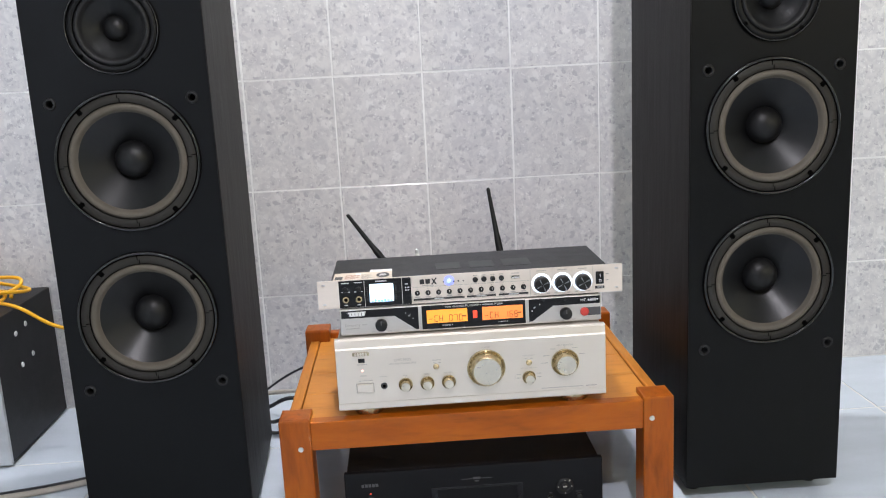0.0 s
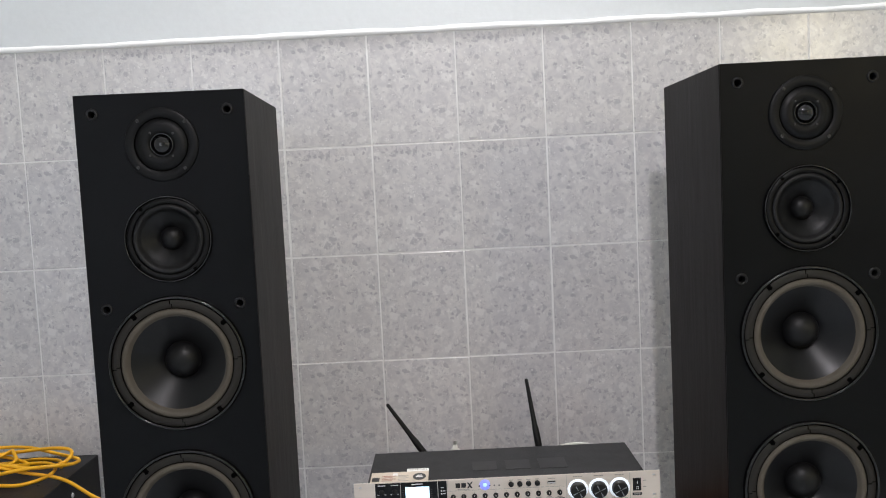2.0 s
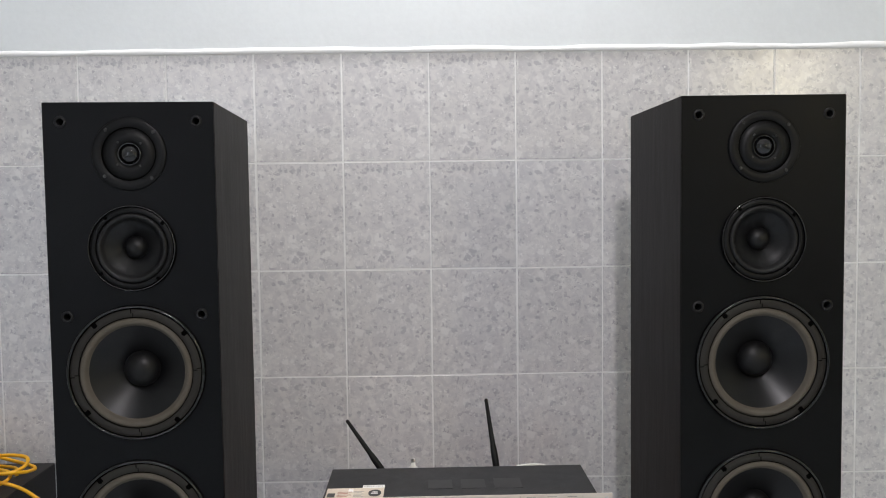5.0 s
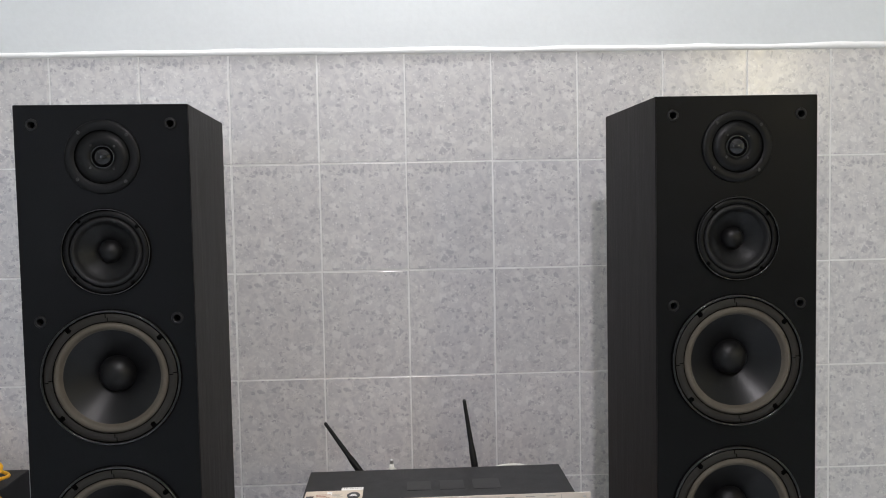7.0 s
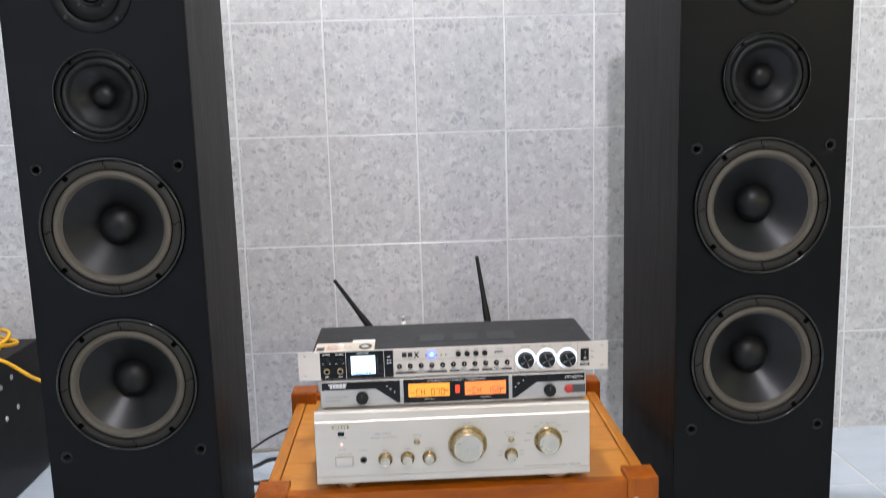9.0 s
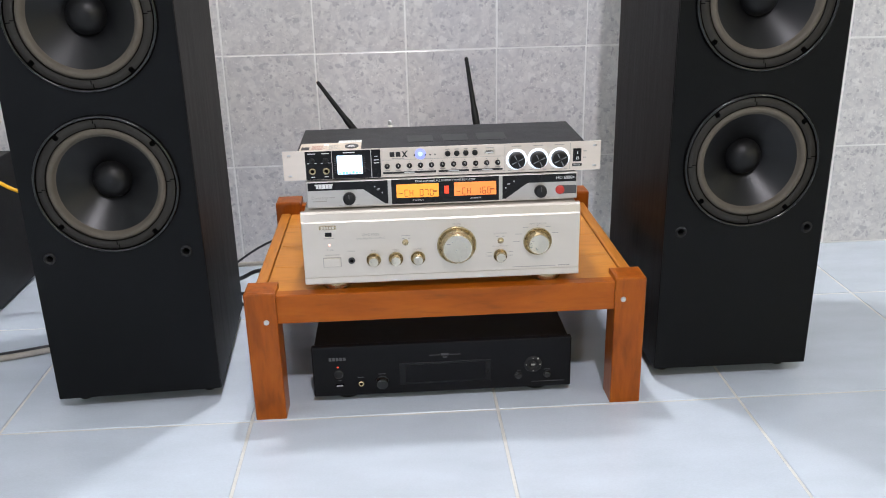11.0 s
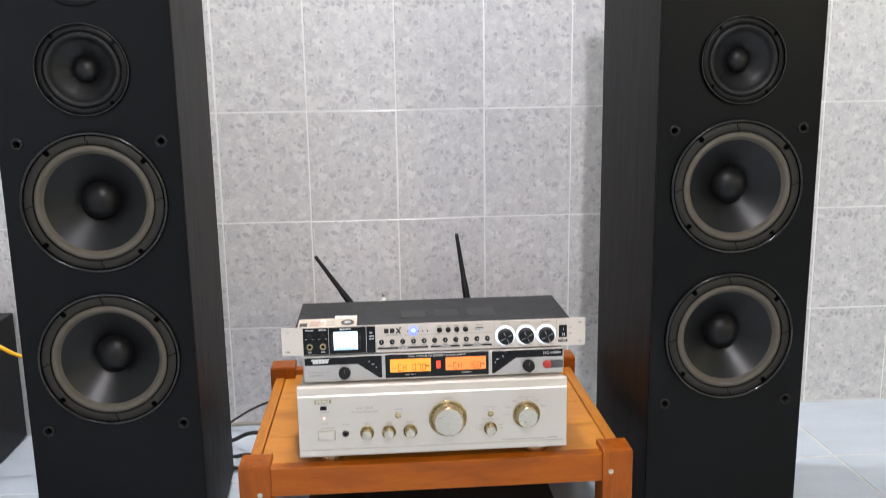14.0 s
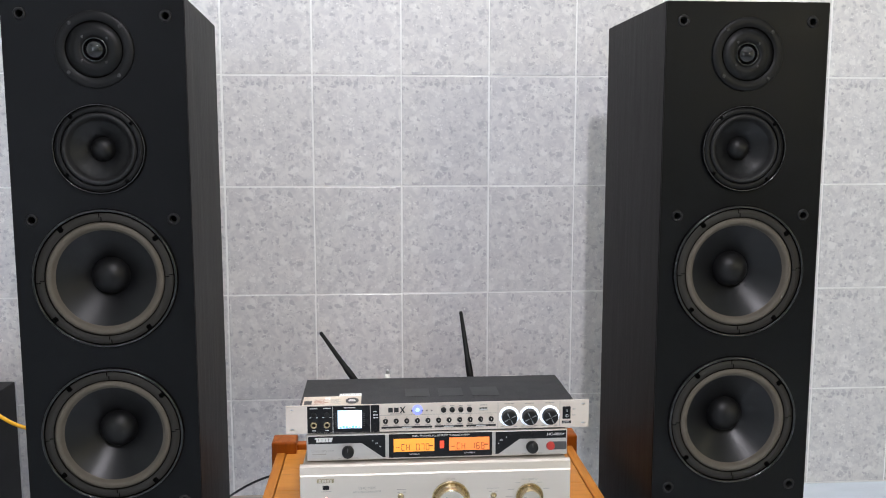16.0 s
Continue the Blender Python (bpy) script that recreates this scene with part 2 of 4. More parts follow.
GOLD = mat("pale_gold_metal", (0.46, 0.375, 0.23), 0.26, metal=0.9, vary=0.06, scale=60)
BRUSHED = mat("brushed_silver", (0.60, 0.56, 0.48), 0.30, metal=0.95, vary=0.06, scale=200, stretch=(1, 1, 1))
GREYPAINT = mat("engraved_grey", (0.34, 0.32, 0.285), 0.6, vary=0.1)
ROSESILVER = mat("rosy_champagne_panel", (0.70, 0.62, 0.545), 0.38, metal=0.5, vary=0.04, scale=10, stretch=(0.3, 8, 8), bump=0.05, bump_scale=400)
SILVER = mat("satin_silver_panel", (0.52, 0.495, 0.465), 0.36, metal=0.65, vary=0.05, scale=10, stretch=(0.3, 8, 8), bump=0.05, bump_scale=400)
BLACKPANEL = mat("gloss_black_panel", (0.005, 0.005, 0.006), 0.25, spec=0.3, vary=0.15, scale=40)
BLACKMETAL = mat("black_powder_coat", (0.010, 0.010, 0.011), 0.45, spec=0.24, vary=0.15, scale=40, bump=0.15, bump_scale=900)
BLACKFACE = mat("black_brushed_face", (0.0045, 0.0045, 0.0055), 0.42, spec=0.16, vary=0.12, scale=20, stretch=(0.3, 6, 6), bump=0.05)
PLASTIC = mat("black_plastic", (0.006, 0.006, 0.0065), 0.4, spec=0.3, vary=0.1, scale=80)
WHITEINK = mat("white_ink", (0.62, 0.62, 0.62), 0.6, vary=0.06)
DIMINK = mat("dim_grey_ink", (0.065, 0.065, 0.068), 0.5, vary=0.1)
BLACKINK = mat("black_ink", (0.012, 0.012, 0.012), 0.5, vary=0.1)
SCREEN = mat("lit_screen", (0.5, 0.6, 0.7), 0.3, vary=0.05, emit=(0.66, 0.86, 1.0), power=1.35)
SCREENBAR = mat("lit_screen_blue", (0.1, 0.3, 0.8), 0.3, vary=0.05, emit=(0.08, 0.33, 1.0), power=1.3)
LCD = mat("amber_lcd", (0.5, 0.2, 0.03), 0.35, vary=0.05, emit=(1.0, 0.36, 0.035), power=0.85)
LCD_RED = mat("orange_lcd", (0.5, 0.16, 0.04), 0.35, vary=0.05, emit=(1.0, 0.235, 0.045), power=0.85)
LCDINK = mat("lcd_segments", (0.30, 0.085, 0.015), 0.5, vary=0.05)
LEDBLUE = mat("blue_led", (0.1, 0.1, 0.9), 0.3, vary=0.05, emit=(0.12, 0.20, 1.0), power=5.5)
LEDGLOW = mat("blue_led_glow", (0.35, 0.38, 0.9), 0.3, vary=0.05, emit=(0.12, 0.16, 1.0), power=0.75)
LEDRED = mat("red_led", (0.6, 0.04, 0.02), 0.3, vary=0.05, emit=(1.0, 0.07, 0.02), power=0.8)
LEDPINK = mat("standby_led", (0.9, 0.4, 0.35), 0.3, vary=0.05, emit=(1.0, 0.45, 0.38), power=1.5)
HALO = mat("white_led_ring", (0.9, 0.9, 0.95), 0.3, vary=0.05, emit=(0.72, 0.86, 1.0), power=0.85)
REDKEY = mat("red_button", (0.45, 0.035, 0.025), 0.35, vary=0.08, scale=60)
YELLOW = mat("yellow_cable_sheath", (0.76, 0.385, 0.005), 0.42, vary=0.08, scale=60)
BLACKCABLE = mat("black_cable_sheath", (0.012, 0.013, 0.016), 0.45, vary=0.1, scale=60)
GREYCABLE = mat("grey_cable_sheath", (0.30, 0.275, 0.24), 0.55, vary=0.12, scale=40)
WHITECABLE = mat("white_cable_sheath", (0.62, 0.61, 0.56), 0.5, vary=0.08, scale=40)
KNOBGLINT = mat("grey_knob_glint", (0.26, 0.27, 0.28), 0.3, metal=0.8, vary=0.1)
LIDMARK = mat("dark_lid_mark", (0.008, 0.008, 0.009), 0.38, spec=0.3, vary=0.1)
CARTON = mat("tan_sticker", (0.54, 0.46, 0.37), 0.6, vary=0.12, scale=30)
LABELINK = mat("faded_red_ink", (0.34, 0.17, 0.13), 0.6, vary=0.1)
PAPER = mat("white_sticker", (0.72, 0.71, 0.68), 0.6, vary=0.05, scale=40)
ALU = mat("bare_aluminium_edge", (0.55, 0.56, 0.57), 0.4, metal=0.7, vary=0.08, scale=40)


# ---- mesh helpers ----
def finish(bm, name, material, smooth=False):
    bmesh.ops.recalc_face_normals(bm, faces=bm.faces)
    me = bpy.data.meshes.new(name)
    bm.to_mesh(me)
    bm.free()
    me.materials.append(material)
    for p in me.polygons:
        p.use_smooth = smooth
    return me


def thing(name, label, category, at, rz=0, group=""):
    ob = new(name)
    ob.matrix_basis = pose(*at, 0, 0, rz)
    ob.empty_display_size = 0.05
    return tagged(ob, label, category, group)


def part(name, bm, material, parent, label="", smooth=False):
    ob = new(name, finish(bm, name, material, smooth))
    ob.parent = parent
    return tagged(ob, label)


def box(lo, hi, bevel=0.0, segs=1, bm=None):
    own = bmesh.new()
    bmesh.ops.create_cube(own, size=1)
    for v in own.verts:
        v.co = Vector([(lo[k] + hi[k]) / 2 + v.co[k] * (hi[k] - lo[k]) for k in range(3)])
    if bevel:
        bmesh.ops.bevel(own, geom=list(own.edges), offset=bevel, segments=segs, affect="EDGES", profile=0.5)
    if bm is None:
        return own
    me = bpy.data.meshes.new("joined")
    own.to_mesh(me)
    own.free()
    bm.from_mesh(me)
    bpy.data.meshes.remove(me)
    return bm


def lathe(profile, at=(0, 0, 0), segs=32, bm=None, axis="y"):
    """Turns (radius, forward) pairs about an axis that points to the front (-y), or up for axis z."""
    bm = bm or bmesh.new()
    rings = []
    for r, d in profile:
        if r < 1e-6:
            rings.append([bm.verts.new((at[0], at[1] - d, at[2]) if axis == "y" else (at[0], at[1], at[2] + d))])
            continue
        ring = []
        for k in range(segs):
            a = 2 * math.pi * k / segs
            c, s = r * math.cos(a), r * math.sin(a)
            ring.append(bm.verts.new((at[0] + c, at[1] - d, at[2] + s) if axis == "y" else (at[0] + c, at[1] + s, at[2] + d)))
        rings.append(ring)
    for a, b in zip(rings, rings[1:]):
        for k in range(segs):
            j = (k + 1) % segs
            if len(a) == 1 and len(b) == 1:
                continue
            if len(a) == 1:
                bm.faces.new((a[0], b[k], b[j]))
            elif len(b) == 1:
                bm.faces.new((a[k], a[j], b[0]))
            else:
                bm.faces.new((a[k], a[j], b[j], b[k]))
    return bm


def prism(points, y0, y1, bm=None):
    """A plate with the outline points (x, z), from y0 (front) to y1."""
    bm = bm or bmesh.new()
    a = [bm.verts.new((x, y0, z)) for x, z in points]
    b = [bm.verts.new((x, y1, z)) for x, z in points]
    bm.faces.new(a)
    bm.faces.new(b[::-1])
    for k in range(len(points)):
        j = (k + 1) % len(points)
        bm.faces.new((a[k], a[j], b[j], b[k]))
    return bm


def tube(points, radius, segs=8, steps=10, bm=None, closed=False):
    """A round cable along a smooth line through the points."""
    bm = bm or bmesh.new()
    p = [Vector(q) for q in points]
    line = []
    for k in range(len(p) - 1):
        a, b, c, d = p[max(k - 1, 0)], p[k], p[k + 1], p[min(k + 2, len(p) - 1)]
        for s in range(steps):
            t = s / steps
            line.append(0.5 * (2 * b + (c - a) * t + (2 * a - 5 * b + 4 * c - d) * t * t + (3 * b - a - 3 * c + d) * t ** 3))
    line.append(p[-1])
    side, rings = None, []
    for k, q in enumerate(line):
        way = (line[min(k + 1, len(line) - 1)] - line[max(k - 1, 0)]).normalized()
        side = way.orthogonal() if side is None else side - way * side.dot(way)
        side.normalize()
        other = way.cross(side)
        rings.append([bm.verts.new(q + radius * (math.cos(2 * math.pi * j / segs) * side + math.sin(2 * math.pi * j / segs) * other)) for j in range(segs)])
    for a, b in zip(rings, rings[1:]):
        for j in range(segs):
            i = (j + 1) % segs
            bm.faces.new((a[j], a[i], b[i], b[j]))
    bm.faces.new(rings[0][::-1])
    bm.faces.new(rings[-1])
    return bm


def words(text, size, at, material, parent, name="lettering", align="CENTER", slant=0.0, squeeze=1.0):
    """Raised print on a front face; at is the middle of the line."""
    cu = bpy.data.curves.new(name, "FONT")
    cu.body, cu.size, cu.align_x, cu.align_y, cu.shear, cu.extrude, cu.resolution_u = text, size, align, "CENTER", slant, 0.00012, 2
    tmp = new("lettering", cu)
    me = bpy.data.meshes.new_from_object(tmp.evaluated_get(bpy.context.evaluated_depsgraph_get()))
    bpy.data.objects.remove(tmp)
    me.transform(Matrix.Translation(at) @ pose(0, 0, 0, 90) @ Matrix.Diagonal((squeeze, 1, 1, 1)))
    me.materials.clear()
    me.materials.append(material)
    ob = new(name, me)
    ob.parent = parent
    return ob


def bars(rows, y, material, parent, name="print"):
    """Unreadable print as thin plain bars: (x, z, width, height)."""
    for x, z, w, h in rows:
        part(name, box((x - w / 2, y, z - h / 2), (x + w / 2, y + 0.0006, z + h / 2)), material, parent)


SEGMENTS = {"0": "abcdef", "1": "bc", "6": "acdefg", "7": "abc", "C": "adef", "H": "bcefg"}


def digits(text, u, v, y, w, h, pitch, material, parent):
    """Seven-segment figures as on a liquid crystal display."""
    bm = bmesh.new()
    t = h * 0.11
    for n, ch in enumerate(text):
        x = u + n * pitch
        spots = {"a": (x, v + h, w, t), "d": (x, v, w, t), "g": (x, v + h / 2, w, t), "f": (x - w / 2, v + h * 0.75, t, h * 0.42), "b": (x + w / 2, v + h * 0.75, t, h * 0.42),
                 "e": (x - w / 2, v + h * 0.25, t, h * 0.42), "c": (x + w / 2, v + h * 0.25, t, h * 0.42)}
        for k in SEGMENTS.get(ch, ""):
            cx, cz, sw, sh = spots[k]
            box((cx - sw / 2, y, cz - sh / 2), (cx + sw / 2, y + 0.0005, cz + sh / 2), bm=bm)
    return part("digits", bm, material, parent)


# ---- the room ----
X0, X1, Y0, TOP = -2.828, 3.838, -6.77, 3.10


def structure(name, lo, hi, material, label):
    ob = new(name, finish(box(lo, hi), name, material))
    return tagged(ob, label, name.split("_")[0], kind="structure")


wall_north = structure("wall_north", (X0 - 0.15, 0.0012, -0.15), (X1 + 0.15, 0.16, TOP + 0.15), PAINT, "white painted wall tiled in grey up to shoulder height")
structure("wall_south", (X0 - 0.15, Y0 - 0.15, -0.15), (X1 + 0.15, Y0, TOP + 0.15), PAINT, "plain white painted wall")
structure("wall_west", (X0 - 0.15, Y0, -0.15), (X0, 0.0012, TOP + 0.15), PAINT, "plain white painted side wall")
structure("wall_east", (X1, Y0, -0.15), (X1 + 0.15, 0.0012, TOP + 0.15), PAINT, "plain white painted side wall")
structure("ceiling", (X0, Y0, TOP), (X1, 0.0012, TOP + 0.15), CEILING, "plain white ceiling")
floor = structure("floor", (X0, Y0, -0.15), (X1, 0.0012, -0.0014), FLOOR_GROUT, "pale blue glazed tile floor with cream joints")

bed = new("grout_bed", finish(box((X0, 0.0007, 0.0), (X1, 0.004, 1.2515)), "grout_bed", GROUT))
bed.parent = wall_north

# uneven plaster bead where the paint meets the tiles
bead = bmesh.new()
STEPS = 330
rows = []
for k in range(STEPS + 1):
    x = X0 + (X1 - X0) * k / STEPS
    w = 0.0130 + 0.0040 * noise.noise((x * 5, 0.3, 0)) + 0.0022 * noise.noise((x * 23, 1.3, 0)) + 0.0012 * noise.noise((x * 60, 4.3, 0))
    d = 0.0034 + 0.0016 * noise.noise((x * 13, 5.0, 0))
    rows.append([bead.verts.new(q) for q in ((x, 0.0012, 1.2505), (x, -d, 1.2515), (x, -d * 0.7, 1.2515 + w * 0.75), (x, 0.0012, 1.2515 + w))])
for a, b in zip(rows, rows[1:]):
    for k in range(3):
        bead.faces.new((a[k], b[k], b[k + 1], a[k + 1]))
tagged(new("trim", finish(bead, "trim", PLASTER, True)), "uneven white plaster bead above the tiles", "trim", kind="structure")


# ---- tower speakers ----
def screw(name, at, r, parent, material=SCREW):
    bm = lathe([(0, 0.0006), (r * 0.45, 0.0006), (r * 0.5, 0.0016), (r * 0.9, 0.0014), (r, 0)], at, 12)
    return part(name, bm, material, parent, smooth=False)


def cone_driver(name, z, r, parent, taupe):
    """A cone driver round (0, 0, z) on the baffle; r is the frame's radius."""
    k = r / 0.1015
    at = (0, 0, z)
    fr = part(name, lathe([(0.0893 * k, -0.002), (0.0897 * k, 0.0036), (0.0905 * k, 0.0042), (0.1022 * k, 0.0042), (0.1033 * k, 0.003), (0.1034 * k, -0.001)], at, 64), FRAME if taupe else FLANGE, parent, "dark driver frame", True)
    part("trim_ring", lathe([(0.1035 * k, -0.001), (0.1038 * k, 0.0040), (0.1046 * k, 0.0060), (0.1058 * k, 0.0070), (0.1072 * k, 0.0070), (0.1085 * k, 0.0058), (0.1095 * k, 0.0034), (0.1099 * k, 0)], at, 64), GLOSS, fr, "glossy black rubber ring", True)
    part("groove", lathe([(0.1026 * k, 0.0044), (0.1042 * k, 0.0044)], at, 64), HOLE, fr, "dark gap inside the ring")
    part("groove", lathe([(0.0889 * k, 0.0045), (0.0901 * k, 0.0045)], at, 64), HOLE, fr, "dark gap round the surround")
    if taupe:
        sr = [(0.0893, 0.0005), (0.0880, 0.0040), (0.0850, 0.0062), (0.0815, 0.0060), (0.0785, 0.0036), (0.0768, -0.001), (0.0755, -0.0022)]
    else:
        sr = [(0.0893, 0.0005), (0.0860, 0.0050), (0.0810, 0.0062), (0.0760, 0.0040), (0.0722, -0.001), (0.0700, -0.0024)]
    part("surround", lathe([(a * k, b) for a, b in sr], at, 64), SURROUND if taupe else SURROUND_BLACK, fr, "taupe rubber surround" if taupe else "black rubber surround", True)
    edge = sr[-1][0]
    part("cone", lathe([(edge * k, -0.0022), (edge * 0.985 * k, -0.0030), (edge * 0.84 * k, -0.0105 * k), (edge * 0.64 * k, -0.0210 * k), (edge * 0.47 * k, -0.0305 * k), (edge * 0.33 * k, -0.0385 * k)], at, 64), CONE, fr, "smooth black cone", True)
    cap = 0.0298
    part("dust_cap", lathe([(cap * k, -0.0345 * k), (cap * 0.95 * k, -0.0285 * k), (cap * 0.80 * k, -0.0215 * k), (cap * 0.55 * k, -0.0160 * k), (cap * 0.28 * k, -0.0132 * k), (0, -0.0124 * k)], at, 40), CAP, fr, "domed black dust cap", True)
    for q in range(4):
        a = math.radians(45 + 90 * q - 6)
        s = 0.0955 * k
        notch = box((0.0960 * k, -0.0046, -0.0040 * max(k, 0.75)), (0.1036 * k, -0.0036, 0.0040 * max(k, 0.75)), 0.0003)
        bmesh.ops.transform(notch, matrix=Matrix.Translation((0, 0, z)) @ pose(0, 0, 0, 0, -math.degrees(a), 0), verts=notch.verts)
        part("screw_pocket", notch, HOLE, fr)
        screw("screw", (s * 1.02 * math.cos(a), -0.0047, z + s * 1.02 * math.sin(a)), 0.0027 * max(k, 0.8), fr, HOLE)
        if taupe:
            b = math.radians(90 * q + 3)
            bm = bmesh.new()
            for da, r0, r1 in ((0.0, 0.0960, 0.1024), (-0.030, 0.0903, 0.0964)):
                m = Matrix.Translation((0, 0, z)) @ pose(0, 0, 0, 0, -math.degrees(b + da), 0)
                piece = box((r0 * k, -0.0046, -0.0007), (r1 * k, -0.0040, 0.0007))
                bmesh.ops.transform(piece, matrix=m, verts=piece.verts)
                me = bpy.data.meshes.new("joined")
                piece.to_mesh(me)
                piece.free()
                bm.from_mesh(me)
                bpy.data.meshes.remove(me)
            part("frame_joint", bm, HOLE, fr)
    return fr


WIDE, HIGH, DEEP, LOW = 0.266, 1.071, 0.345, 0.0235
DRIVERS = [("tweeter", 0.989, 0.040), ("midrange", 0.840, 0.064), ("woofer", 0.640, 0.1015), ("woofer", 0.389, 0.1015)]
SOCKETS = [(sx * 0.105, z) for z in (1.040, 0.732, 0.274) for sx in (-1, 1)]


def tower_speaker():
    sp = thing("tower_speaker", "tall black four-driver floor speaker without its grille", "speaker", (0, 0, 0), group="pair of tower speakers")
    body = box((-WIDE / 2, 0.0012, LOW), (WIDE / 2, DEEP, HIGH), 0.0012)
    bmesh.ops.delete(body, geom=[f for f in body.faces if f.normal.y < -0.9 and f.calc_area() > 0.05], context="FACES")
    part("cabinet", body, CABINET, sp, "black wood-grain vinyl cabinet")
    bm = bmesh.new()
    edges = []

    def loop(points):
        vs = [bm.verts.new((x, 0, z)) for x, z in points]
        edges.extend(bm.edges.new((vs[k], vs[(k + 1) % len(vs)])) for k in range(len(vs)))

    inset = WIDE / 2 - 0.0008
    loop([(-inset, LOW + 0.0008), (inset, LOW + 0.0008), (inset, HIGH - 0.0008), (-inset, HIGH - 0.0008)])
    for name, z, r in DRIVERS:
        rr = r if name == "tweeter" else r * 1.022
        loop([(rr * math.cos(a * math.pi / 24), z + rr * math.sin(a * math.pi / 24)) for a in range(48)])
    for x, z in SOCKETS:
        loop([(x + 0.0072 * math.cos(a * math.pi / 8), z + 0.0072 * math.sin(a * math.pi / 8)) for a in range(16)])
    bmesh.ops.triangle_fill(bm, use_beauty=True, use_dissolve=False, edges=edges)
    ext = bmesh.ops.extrude_face_region(bm, geom=list(bm.faces))
    for v in [g for g in ext["geom"] if isinstance(g, bmesh.types.BMVert)]:
        v.co.y = 0.018
    part("baffle", bm, BAFFLE, sp, "matt black front baffle")
    # tweeter
    at = (0, 0, 0.989)
    tw = part("tweeter", lathe([(0.0422, -0.001), (0.0424, 0.0034), (0.0430, 0.0040), (0.0562, 0.0040), (0.0576, 0.0030), (0.0580, 0)], at, 64), FLANGE, sp, "black tweeter flange", True)
    part("groove", lathe([(0.0408, 0.0036), (0.0424, 0.0036)], at, 64), HOLE, tw, "dark gap round the face plate")
    part("faceplate", lathe([(0.0408, 0.0010), (0.0404, 0.0030), (0.0225, 0.0030), (0.0195, 0.0014), (0.0176, -0.0030), (0.0150, -0.0050)], at, 48), FLANGE, tw, "matt black face plate", True)
    part("dome", lathe([(0.0152, -0.0050), (0.0140, 0.0002), (0.0110, 0.0042), (0.0060, 0.0064), (0, 0.0070)], at, 32), DOME, tw, "glossy dark dome", True)
    part("dome_ring", lathe([(0.0150, -0.0030), (0.0158, 0.0012), (0.0172, 0.0022), (0.0182, 0.0016)], at, 32), GLOSS, tw, "glossy ring", True)
    for q in range(4):
        a = math.radians(45 + 90 * q - 3)
        screw("screw", (0.0515 * math.cos(a), -0.0040, 0.989 + 0.0515 * math.sin(a)), 0.0029, tw)
        screw("small_screw", (0.0250 * math.cos(a), -0.0030, 0.989 + 0.0250 * math.sin(a)), 0.0019, tw)
    cone_driver("midrange", 0.840, 0.0640, sp, False)
    cone_driver("woofer", 0.640, 0.1015, sp, True)
    cone_driver("woofer", 0.389, 0.1015, sp, True)
    for x, z in SOCKETS:
        so = part("grille_socket", lathe([(0.0052, -0.012), (0.0052, 0.0012), (0.0060, 0.0022), (0.0086, 0.0020), (0.0096, 0.0004), (0.0096, -0.001)], (x, 0, z), 20), PLASTIC, sp, "round plastic grille socket", True)
        part("socket_bottom", lathe([(0, -0.0119), (0.0053, -0.0119)], (x, 0, z), 16), HOLE, so)
    for x in (-0.105, 0.105):
        for y in (0.050, DEEP - 0.050):
            part("foot", lathe([(0, 0), (0.0110, 0), (0.0130, 0.004), (0.0130, LOW + 0.0005), (0, LOW + 0.0005)], (x, y, 0), 20, axis="z"), PLASTIC, sp, "round black foot", True)
    return sp


left = tower_speaker()
left.matrix_basis = pose(-0.4765, -0.642, 0, 0, 0, 3.0)
copy_thing(left, pose(0.5335, -0.642, 0, 0, 0, 0.0))


# ---- wooden stand ----
TX0, TX1, TY0, TY1 = -0.277, 0.358, -0.706, -0.230
SHELF = 0.2145


